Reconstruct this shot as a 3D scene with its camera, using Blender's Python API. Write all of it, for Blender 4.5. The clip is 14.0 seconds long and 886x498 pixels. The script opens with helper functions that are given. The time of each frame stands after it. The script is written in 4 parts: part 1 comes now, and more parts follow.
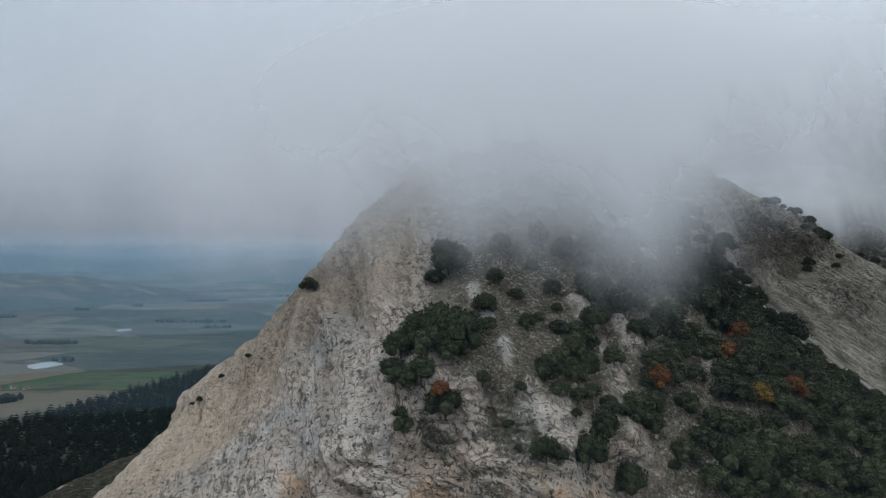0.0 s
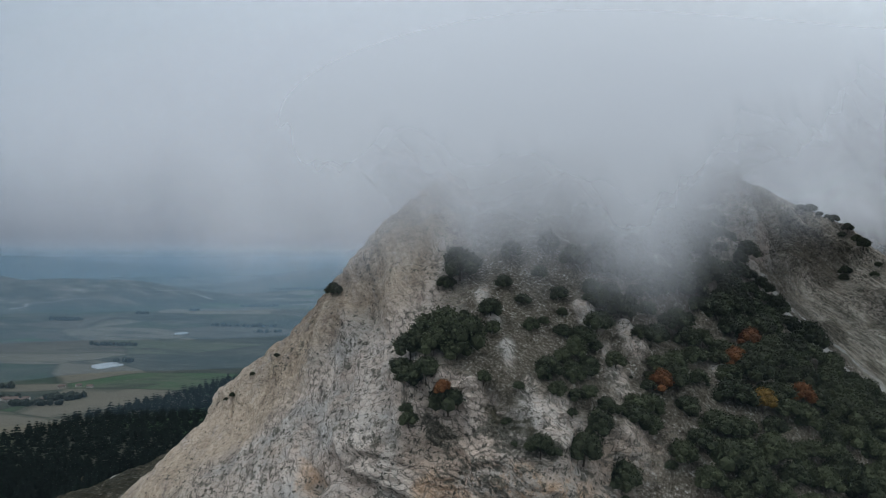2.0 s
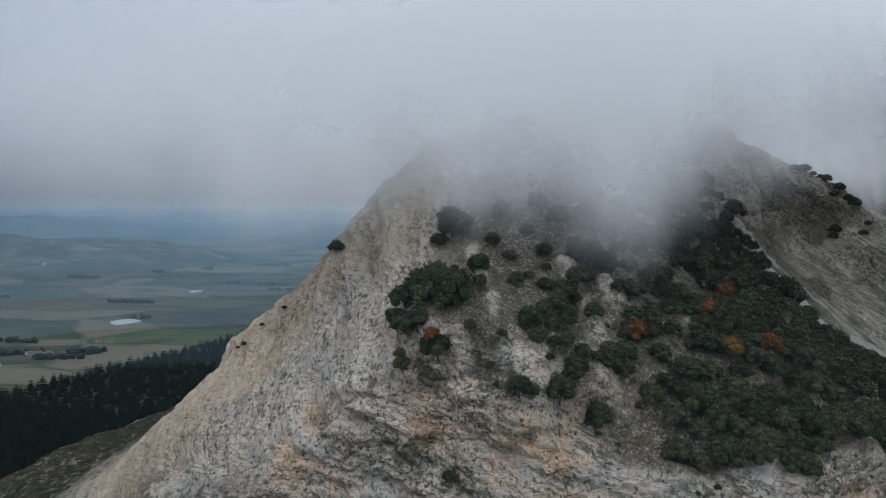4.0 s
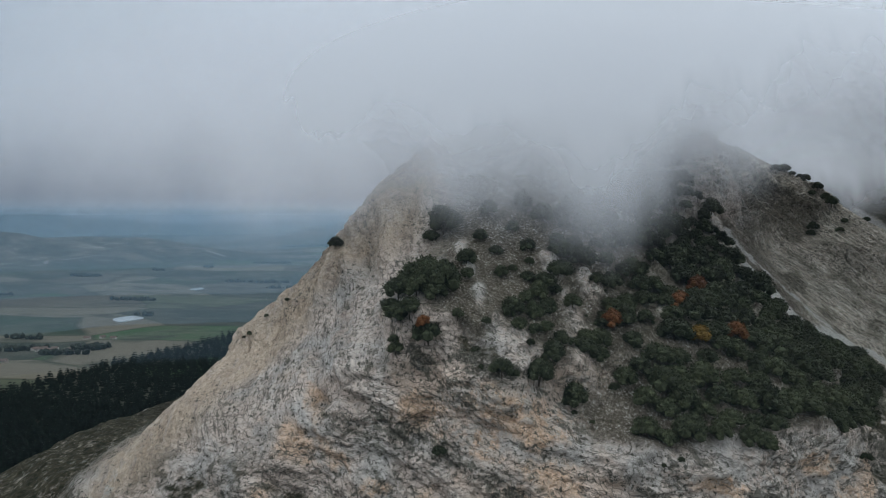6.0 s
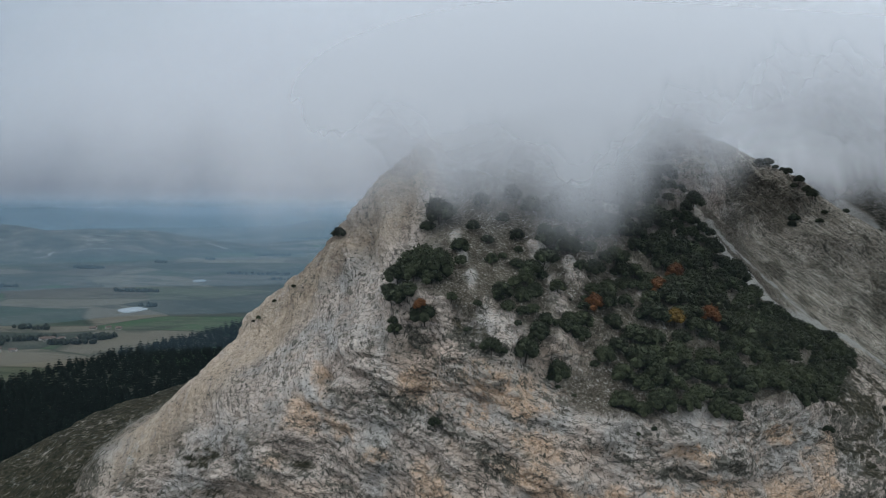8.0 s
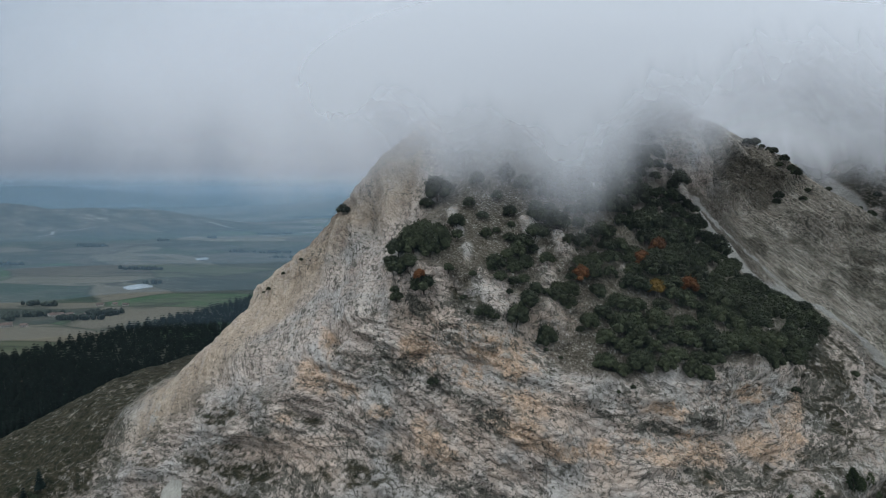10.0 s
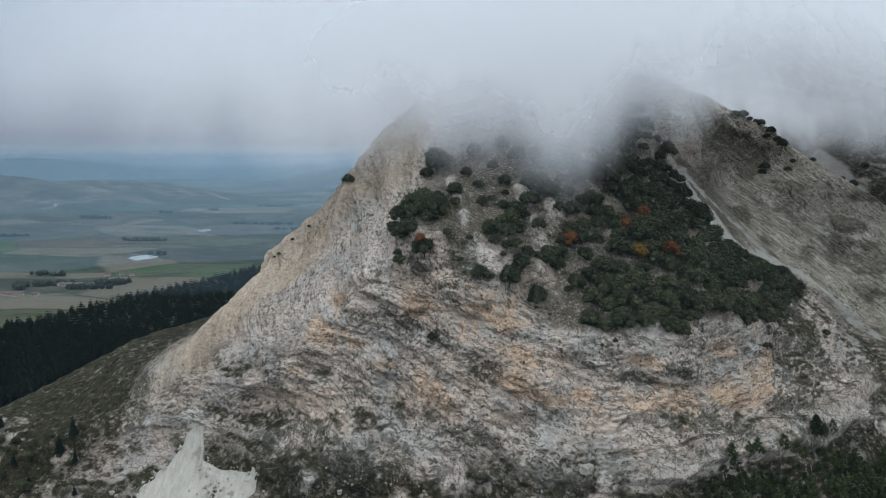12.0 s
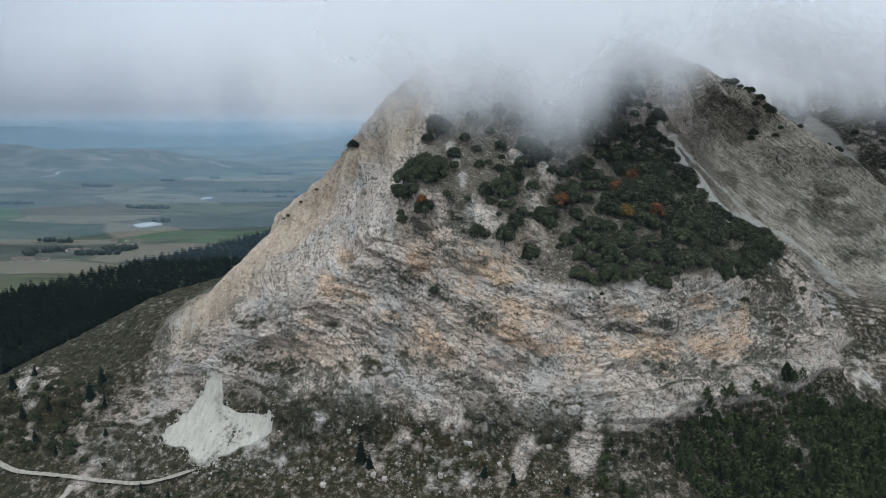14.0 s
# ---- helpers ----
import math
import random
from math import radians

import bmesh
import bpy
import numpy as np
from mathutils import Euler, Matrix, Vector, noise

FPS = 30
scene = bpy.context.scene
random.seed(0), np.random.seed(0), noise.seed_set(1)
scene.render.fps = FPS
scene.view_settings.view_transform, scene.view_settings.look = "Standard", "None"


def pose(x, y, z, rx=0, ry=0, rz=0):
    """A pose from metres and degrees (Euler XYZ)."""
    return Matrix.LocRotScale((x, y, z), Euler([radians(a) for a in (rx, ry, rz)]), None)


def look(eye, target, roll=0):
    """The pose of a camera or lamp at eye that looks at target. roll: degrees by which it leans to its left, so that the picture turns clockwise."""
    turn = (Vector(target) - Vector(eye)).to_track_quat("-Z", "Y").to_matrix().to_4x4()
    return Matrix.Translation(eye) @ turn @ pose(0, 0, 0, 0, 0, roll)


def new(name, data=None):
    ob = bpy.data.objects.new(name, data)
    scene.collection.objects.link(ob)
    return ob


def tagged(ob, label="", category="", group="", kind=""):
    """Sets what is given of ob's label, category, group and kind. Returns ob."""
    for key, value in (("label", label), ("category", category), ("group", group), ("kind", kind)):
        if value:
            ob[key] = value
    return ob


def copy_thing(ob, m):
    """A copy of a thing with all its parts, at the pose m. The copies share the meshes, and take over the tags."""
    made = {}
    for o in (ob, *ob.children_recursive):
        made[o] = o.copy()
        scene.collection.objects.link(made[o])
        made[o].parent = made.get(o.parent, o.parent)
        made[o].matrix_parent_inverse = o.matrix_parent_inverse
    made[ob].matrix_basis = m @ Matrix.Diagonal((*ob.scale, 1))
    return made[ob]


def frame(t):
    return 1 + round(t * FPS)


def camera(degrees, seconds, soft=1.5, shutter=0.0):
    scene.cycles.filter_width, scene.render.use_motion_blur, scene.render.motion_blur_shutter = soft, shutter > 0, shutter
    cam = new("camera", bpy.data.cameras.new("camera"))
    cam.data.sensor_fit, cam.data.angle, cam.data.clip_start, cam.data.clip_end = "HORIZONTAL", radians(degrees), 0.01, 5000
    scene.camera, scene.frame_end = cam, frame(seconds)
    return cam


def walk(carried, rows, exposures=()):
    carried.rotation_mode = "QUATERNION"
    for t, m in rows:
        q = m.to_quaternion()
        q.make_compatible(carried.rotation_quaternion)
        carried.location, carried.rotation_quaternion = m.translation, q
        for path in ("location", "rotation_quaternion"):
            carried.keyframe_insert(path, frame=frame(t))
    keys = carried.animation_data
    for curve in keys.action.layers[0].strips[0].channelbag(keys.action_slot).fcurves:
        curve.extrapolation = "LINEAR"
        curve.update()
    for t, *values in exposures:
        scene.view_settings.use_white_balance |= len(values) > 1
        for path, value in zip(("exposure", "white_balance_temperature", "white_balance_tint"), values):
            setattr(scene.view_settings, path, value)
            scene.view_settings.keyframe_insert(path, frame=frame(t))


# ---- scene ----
cam = camera(69.0, 14.0, soft=0.95)
METRES, EYE, TILT, LEAN, TURN = 100.0, 260.0, 0.0, 0.0, 0.0
ROWS = [
    (0.0, 0.0, 0.0, 0.0, 0.0, 0.0, 0.0),
    (0.5, 0.026, -0.015, 0.0003, 1.1, 0.9, -0.03),
    (1.0, 0.0538, -0.0358, 0.001, 2.39, 1.93, -0.07),
    (1.5, 0.0739, -0.0561, 0.0008, 3.38, 2.27, -0.11),
    (2.0, 0.0945, -0.0824, 0.0003, 4.46, 0.62, -0.13),
    (2.5, 0.1096, -0.1058, -0.0001, 5.26, -1.48, -0.12),
    (3.0, 0.1254, -0.1349, -0.0006, 5.47, -2.73, -0.11),
    (5.5, 0.1783, -0.2902, -0.0015, 5.45, -3.08, -0.06),
    (6.0, 0.1871, -0.3273, -0.0019, 5.44, -3.13, -0.05),
    (6.5, 0.1938, -0.3593, -0.0024, 5.43, -3.17, -0.04),
    (7.0, 0.2014, -0.3976, -0.0028, 5.43, -3.28, -0.04),
    (7.5, 0.2075, -0.4306, -0.0032, 5.44, -3.55, -0.03),
    (8.0, 0.2142, -0.4701, -0.0036, 5.44, -3.79, -0.01),
    (10.5, 0.2393, -0.6548, -0.0076, 5.44, -6.3, 0.02),
    (11.0, 0.2444, -0.6964, -0.0089, 5.44, -6.92, 0.03),
    (11.5, 0.2485, -0.7317, -0.0101, 5.44, -7.44, 0.05),
    (12.0, 0.2532, -0.7739, -0.0111, 5.44, -8.11, 0.07),
    (12.5, 0.257, -0.8098, -0.0122, 5.44, -8.7, 0.09),
    (13.0, 0.2612, -0.8522, -0.0136, 5.45, -9.39, 0.1),
    (13.5, 0.2646, -0.8884, -0.015, 5.44, -9.99, 0.1),
    (14.0, 0.2684, -0.9312, -0.0171, 5.44, -10.87, 0.1),
]
walk(cam, [(t, pose(0, 0, EYE, TILT, LEAN, TURN) @ pose(METRES * x, METRES * y, METRES * z, 90 + pitch, roll, yaw)) for t, x, y, z, yaw, pitch, roll in ROWS], [(0.0, -0.12), (2.0, -0.18), (3.0, -0.13), (8.0, -0.06), (11.0, 0.12), (14.0, 0.38)])

# ---- light ----
SUN_ELEVATION, SUN_AZIMUTH = 46.0, 242.0
scene.view_settings.exposure = 0.0
scene.cycles.transparent_max_bounces = 48

world = bpy.data.worlds.new("overcast_sky")
scene.world = world
world.use_nodes = True


class Nodes:
    """Short hand for building a node tree."""

    def __init__(self, tree):
        self.tree = tree
        tree.nodes.clear()

    def add(self, kind, inputs=None, **settings):
        n = self.tree.nodes.new(kind)
        for key, value in settings.items():
            setattr(n, key, value)
        for key, value in (inputs or {}).items():
            socket = n.inputs[key]
            if hasattr(value, "is_output"):
                self.tree.links.new(value, socket)
            else:
                socket.default_value = value
        return n

    def math(self, op, a, b=0.0, c=0.0, clamp=False):
        n = self.add("ShaderNodeMath", {0: a, 1: b, 2: c}, operation=op)
        n.use_clamp = clamp
        return n.outputs[0]

    def ramp(self, fac, stops, mode="LINEAR"):
        n = self.add("ShaderNodeValToRGB", {0: fac})
        r = n.color_ramp
        r.interpolation = mode
        while len(r.elements) < len(stops):
            r.elements.new(0.5)
        for e, (p, c) in zip(r.elements, stops):
            e.position = p
            e.color = (*c, 1) if len(c) == 3 else c
        return n.outputs[0]

    def grey(self, fac, *stops):
        return self.ramp(fac, [(p, (v, v, v)) for p, v in stops])

    def mix(self, fac, a, b, blend="MIX"):
        n = self.add("ShaderNodeMix", data_type="RGBA", blend_type=blend)
        for k, value in ((0, fac), (6, a), (7, b)):
            if hasattr(value, "is_output"):
                self.tree.links.new(value, n.inputs[k])
            else:
                n.inputs[k].default_value = value if k == 0 else (*value, 1)
        return n.outputs[2]

    def noise(self, vector, scale, detail=4.0, rough=0.55, distortion=0.0):
        return self.add("ShaderNodeTexNoise", {"Vector": vector, "Scale": scale, "Detail": detail, "Roughness": rough, "Distortion": distortion}).outputs[0]

    def mapping(self, vector, scale=(1, 1, 1), rot=(0, 0, 0), loc=(0, 0, 0)):
        return self.add("ShaderNodeMapping", {"Vector": vector, "Scale": scale, "Rotation": [radians(a) for a in rot], "Location": loc}).outputs[0]

    def dipping(self, vector, scale, degrees):
        """Coordinates drawn out along beds that dip to the east by so many degrees."""
        return self.mapping(self.mapping(vector, rot=(0, -degrees, 0)), scale)

    def attribute(self, name):
        return self.add("ShaderNodeAttribute", attribute_name=name).outputs["Fac"]


# Overcast: a grey cloud sky, brighter overhead, over a faint clear sky.
w = Nodes(world.node_tree)
way = w.add("ShaderNodeTexCoord").outputs["Generated"]
xyz = w.add("ShaderNodeSeparateXYZ", {0: way}).outputs
lift = w.ramp(w.math("MULTIPLY_ADD", xyz[2], 0.5, 0.5), [
    (0.0, (0.10, 0.11, 0.12)), (0.485, (0.24, 0.29, 0.34)), (0.503, (0.36, 0.41, 0.47)), (0.512, (0.28, 0.31, 0.36)), (0.54, (0.30, 0.335, 0.385)),
    (0.60, (0.43, 0.485, 0.545)), (0.70, (0.66, 0.74, 0.79)), (1.0, (1.08, 1.16, 1.20))])
side = w.math("MULTIPLY_ADD", xyz[0], 0.42, 0.5, clamp=True)
tone = w.ramp(side, [(0.0, (0.70, 0.80, 0.90)), (0.35, (0.83, 0.89, 0.97)), (0.62, (1.20, 1.18, 1.16)), (1.0, (1.30, 1.30, 1.30))])
veil = w.noise(w.mapping(way, (2.2, 2.2, 4.0)), 1.6, 4.0, 0.5)
veil = w.grey(veil, (0.3, 0.9), (0.7, 1.1))
veil = w.math("MULTIPLY", veil, w.grey(w.math("MULTIPLY_ADD", xyz[1], 0.5, 0.5), (0.2, 1.2), (0.62, 1.0)))
cloud = w.mix(1.0, w.mix(1.0, lift, tone, "MULTIPLY"), veil, "MULTIPLY")
gap = w.add("ShaderNodeVectorMath", {0: w.add("ShaderNodeVectorMath", {0: way}, operation="NORMALIZE").outputs[0], 1: (0.433, 0.856, 0.284)}, operation="DOT_PRODUCT").outputs["Value"]
gap = w.math("MULTIPLY", w.grey(gap, (0.992, 0.0), (0.999, 1.0)), w.grey(w.noise(w.mapping(way, (9, 9, 12)), 1.6, 4, 0.6), (0.4, 0.15), (0.6, 1.0)))
cloud = w.mix(w.math("MULTIPLY", gap, 0.6), cloud, (1.0, 1.16, 1.24))
clear = w.add("ShaderNodeTexSky", sky_type="NISHITA", sun_disc=False, sun_elevation=radians(SUN_ELEVATION), sun_rotation=radians(SUN_AZIMUTH)).outputs[0]
faint = w.mix(1.0, clear, (0.05, 0.05, 0.05), "MULTIPLY")
out = w.mix(0.93, faint, cloud)
w.add("ShaderNodeOutputWorld", {0: w.add("ShaderNodeBackground", {0: out, 1: 1.0}).outputs[0]})

sun = new("sun", bpy.data.lights.new("sun", "SUN"))
sun.data.energy, sun.data.angle, sun.data.color = 0.6, radians(18), (1.0, 0.96, 0.9)
a, e = radians(SUN_AZIMUTH), radians(SUN_ELEVATION)
sun.matrix_world = look((0, 0, 900), Vector((0, 0, 900)) - Vector((math.sin(a) * math.cos(e), math.cos(a) * math.cos(e), math.sin(e))))

# ---- numbers: noise on arrays ----


def hashed(i, j, k, seed):
    i, j, k = (np.atleast_1d(np.asarray(v, np.int64)) for v in (i, j, k))
    n = (i * 374761393 + j * 668265263 + k * 2147483647 + seed * 1274126177) & 0xFFFFFFFF
    n = ((n ^ (n >> 13)) * 1274126177) & 0xFFFFFFFF
    n = ((n ^ (n >> 16)) * 2246822519) & 0xFFFFFFFF
    return ((n ^ (n >> 15)) & 0xFFFF) / 32767.5 - 1.0


def grain(x, y, z, seed=0):
    """Smooth random values of -1 to 1, one bump to a unit."""
    x, y, z = np.broadcast_arrays(np.asarray(x, float), np.asarray(y, float), np.asarray(z, float))
    i, j, k = np.floor(x).astype(np.int64), np.floor(y).astype(np.int64), np.floor(z).astype(np.int64)
    u, v, s = x - i, y - j, z - k
    u, v, s = u * u * (3 - 2 * u), v * v * (3 - 2 * v), s * s * (3 - 2 * s)
    total = 0
    for a in (0, 1):
        for b in (0, 1):
            for c in (0, 1):
                total = total + hashed(i + a, j + b, k + c, seed) * (u if a else 1 - u) * (v if b else 1 - v) * (s if c else 1 - s)
    return total


def fractal(x, y, z, octaves=4, rough=0.5, seed=0):
    total, size = 0, 1.0
    for o in range(octaves):
        total = total + grain(x * 2 ** o, y * 2 ** o, z * 2 ** o, seed + o) * size
        size *= rough
    return total


def step(a, b, x):
    t = np.clip((x - a) / (b - a), 0, 1)
    return t * t * (3 - 2 * t)


def curve(xs, ys, x):
    """Smooth curve through a few points."""
    xs, ys = np.asarray(xs, float), np.asarray(ys, float)
    m = np.gradient(ys, xs)
    x = np.clip(x, xs[0], xs[-1])
    k = np.clip(np.searchsorted(xs, x) - 1, 0, len(xs) - 2)
    h = xs[k + 1] - xs[k]
    t = (x - xs[k]) / h
    return ((2 * t ** 3 - 3 * t ** 2 + 1) * ys[k] + (t ** 3 - 2 * t ** 2 + t) * h * m[k]
            + (3 * t ** 2 - 2 * t ** 3) * ys[k + 1] + (t ** 3 - t ** 2) * h * m[k + 1])


# ---- the lie of the land ----
STATIONS = (-140, -100, -70, -40, -20, 0, 20, 45, 75, 105, 140, 180, 220)


def contour(height, *north):
    return height, north


CONTOURS = [
    contour(60, *(y - 330 for y in (105, 107, 106, 99, 95, 96, 96, 94, 99, 115, 135, 177, 185))),
    contour(120, *(y - 72 for y in (105, 107, 106, 99, 95, 96, 96, 94, 99, 115, 135, 177, 185))),
    contour(143, *(y - 20 for y in (105, 107, 106, 99, 95, 96, 96, 94, 99, 115, 135, 177, 185))),
    contour(155, 105, 107, 106, 99, 95, 96, 96, 94, 99, 115, 135, 177, 185),
    contour(165, 114, 114, 115, 106, 100, 104, 104, 100, 105, 122, 142, 190, 197),
    contour(175, 151, 122, 120, 115, 107, 111, 110, 106, 114, 132, 155, 203, 210),
    contour(185, 179, 133, 123, 118, 118, 114, 109, 111, 121, 138, 162, 218, 227),
    contour(195, 182, 146, 130, 119, 118, 118, 110, 114, 120, 139, 175, 232, 242),
    contour(205, 189, 161, 139, 124, 118, 114, 112, 118, 125, 145, 199, 247, 255),
    contour(215, 196, 175, 167, 136, 123, 119, 115, 127, 136, 160, 222, 259, 266),
    contour(225, 203, 187, 176, 151, 129, 117, 118, 135, 148, 181, 243, 271, 276),
    contour(235, 211, 197, 184, 162, 142, 121, 127, 146, 166, 203, 264, 281, 285),
    contour(245, 218, 205, 193, 173, 152, 137, 141, 156, 182, 223, 283, 288, 293),
    contour(260, 230, 218, 205, 184, 165, 160, 160, 173, 201, 248, 296, 303, 305),
    contour(285, 249, 238, 226, 209, 198, 190, 194, 206, 231, 265, 310, 316, 325),
    contour(330, 300, 290, 280, 265, 258, 252, 252, 262, 285, 315, 350, 360, 370),
]
HEIGHTS = np.array([c[0] for c in CONTOURS], float)


def valley(x, y):
    """Floor of the plain, with its hills."""
    z = 112 + 7 * grain(x / 420, y / 420, 0, 5) + 3 * grain(x / 170, y / 170, 0, 6)
    for cx, cy, sx, sy, high in ((-1560, 1700, 430, 300, 100), (-1080, 1960, 260, 200, 38), (-150, 2700, 700, 500, 60),
                                 (-500, 3300, 600, 500, 92), (-2600, 3900, 900, 380, 75), (-3900, 4200, 900, 500, 110), (-900, 4600, 1500, 380, 84)):
        z = z + high * np.exp(-(((x - cx) / sx) ** 2 + ((y - cy) / sy) ** 2)) * (1 + 0.22 * grain(x / 160, y / 160, 0, 9) + 0.1 * grain(x / 60, y / 60, 0, 8))
    z = z + (112 - z) * np.exp(-(((x + 520) / 75) ** 2 + ((y - 819) / 75) ** 2) ** 2)
    far = step(2600, 4300, np.hypot(x, y))
    return z + far * (22 + 26 * grain(x / 700, y / 700, 0, 11))


def crest(x, y):
    """Height to which the ridge rises: it falls away west of the arete."""
    top = curve((-900, -500, -320, -230, -175, -141, -123, -104, -90, -76, -68, -55, -36, -12, 30, 90, 145, 162, 178, 192, 211, 222, 235, 250, 280, 440),
                (104, 108, 115, 131, 158, 176, 182, 186, 193, 209, 221, 233, 256, 281, 298, 302, 292, 282, 272, 260, 247, 238, 222, 208, 196, 190), x)
    north = np.maximum(0, y - (195 + np.maximum(0, x + 70) * 1.1)) * step(150, 110, x)
    return top - 0.10 * north - 0.38 * np.maximum(0, north - 110 + 60 * step(-80, -40, x))


def front(x, y):
    """The southern slope and cliffs, between the contour lines."""
    lines = np.array([curve(STATIONS, c[1], x) for c in CONTOURS])
    for k in range(1, len(lines)):
        lines[k] = np.maximum(lines[k], lines[k - 1] + 0.9)
    z = np.full(len(x), HEIGHTS[0])
    slope = np.empty((len(lines), len(x)))
    run = np.diff(lines, axis=0)
    rise = np.diff(HEIGHTS)[:, None] / run
    slope[1:-1] = 2 * rise[1:] * rise[:-1] / (rise[1:] + rise[:-1])
    slope[0], slope[-1] = rise[0], rise[-1]
    for k in range(len(lines) - 1):
        on = (y >= lines[k]) & (y < lines[k + 1])
        h = run[k][on]
        t = (y[on] - lines[k][on]) / h
        z[on] = ((2 * t ** 3 - 3 * t ** 2 + 1) * HEIGHTS[k] + (t ** 3 - 2 * t ** 2 + t) * h * slope[k][on]
                 + (3 * t ** 2 - 2 * t ** 3) * HEIGHTS[k + 1] + (t ** 3 - t ** 2) * h * slope[k + 1][on])
    past = y >= lines[-1]
    z[past] = HEIGHTS[-1] + 0.9 * (y[past] - lines[-1][past])
    return z


# Rock ribs and pinnacles that stand out of the upper slope: easting, northing, half width, half length, height.
OUTCROPS = ((7, 143, 2.2, 5, 2.0), (9.5, 136, 2.0, 4, 1.8), (13, 129, 2.4, 5, 1.8), (17, 122, 3.2, 4, 1.8), (30.5, 145, 2.8, 4.5, 5.0), (36, 139, 2.6, 4, 2.4), (41.5, 148, 3.0, 4, 2.2),
            (23, 121, 4, 4, 1.6), (-12, 118, 3.2, 6, 2.6), (100, 228, 5, 14, 6.0), (106, 212, 4, 8, 3.0), (64, 152, 3, 3, 1.5), (92, 168, 4, 3, 1.4))


def land(x, y):
    """Height of the bare ground at a place."""
    x, y = np.asarray(x, float), np.asarray(y, float)
    shape = x.shape
    x, y = x.ravel(), y.ravel()
    z = front(x, y)
    c = crest(x, y)
    blend = 2.5
    z = -blend * np.log(np.exp(np.clip(-(z - 200) / blend, -60, 60)) + np.exp(np.clip(-(c - 200) / blend, -60, 60))) + 200
    east = 205 + 0.62 * (y - 365) - 70 * (1 - step(150, 270, x)) - 5000 * (1 - step(70, 200, x))
    z = np.maximum(z, np.minimum(east, 335))
    for ox, oy, wide, long, high in OUTCROPS:
        z = z + high * np.exp(-(((x - ox) / wide) ** 2 + ((y - oy) / long) ** 2))
    plain = valley(x, y)
    away = step(900, 1700, np.hypot(x, y - 100))
    z = z * (1 - away) + np.minimum(z, plain) * away
    return np.maximum(z, plain).reshape(shape)


# Sampled once on a metre grid, for quick look-up.
GX0, GX1, GY0, GY1 = -330, 470, -60, 620
gx, gy = np.meshgrid(np.arange(GX0, GX1 + 1.0), np.arange(GY0, GY1 + 1.0), indexing="ij")
HEIGHT_MAP = land(gx, gy)


def ground_at(x, y):
    x, y = np.asarray(x, float), np.asarray(y, float)
    u, v = np.clip(x - GX0, 0, GX1 - GX0 - 1.001), np.clip(y - GY0, 0, GY1 - GY0 - 1.001)
    i, j = u.astype(int), v.astype(int)
    u, v = u - i, v - j
    h = HEIGHT_MAP
    return h[i, j] * (1 - u) * (1 - v) + h[i + 1, j] * u * (1 - v) + h[i, j + 1] * (1 - u) * v + h[i + 1, j + 1] * u * v


def sheet(name, px, py, pz, material, attributes=None, smooth=True):
    """A grid of points as one smooth mesh object."""
    n, m = px.shape
    mesh = bpy.data.meshes.new(name)
    idx = np.arange(n * m).reshape(n, m)
    quads = np.stack([idx[:-1, :-1], idx[1:, :-1], idx[1:, 1:], idx[:-1, 1:]], -1).reshape(-1, 4)
    mesh.vertices.add(n * m)
    mesh.vertices.foreach_set("co", np.stack([px, py, pz], -1).astype(np.float32).ravel())
    mesh.loops.add(quads.size)
    mesh.loops.foreach_set("vertex_index", quads.astype(np.int32).ravel())
    mesh.polygons.add(len(quads))
    mesh.polygons.foreach_set("loop_start", np.arange(0, quads.size, 4, dtype=np.int32))
    mesh.polygons.foreach_set("use_smooth", np.full(len(quads), smooth))
    for key, values in (attributes or {}).items():
        mesh.attributes.new(key, "FLOAT", "POINT").data.foreach_set("value", np.broadcast_to(values, px.shape).astype(np.float32).ravel())
    mesh.update(calc_edges=True)
    mesh.materials.append(material)
    return new(name, mesh)


# ---- materials ----


def material(name):
    m = bpy.data.materials.new(name)
    m.use_nodes = True
    return m, Nodes(m.node_tree)


def finish(n, colour, rough=0.9, bump=None, height=0.3, **extra):
    inputs = {"Base Color": colour, "Roughness": rough, "Specular IOR Level": 0.12, **extra}
    if bump is not None:
        inputs["Normal"] = n.add("ShaderNodeBump", {"Strength": 0.8, "Distance": height, "Height": bump}).outputs[0]
    n.add("ShaderNodeOutputMaterial", {0: n.add("ShaderNodeBsdfPrincipled", inputs).outputs[0]})


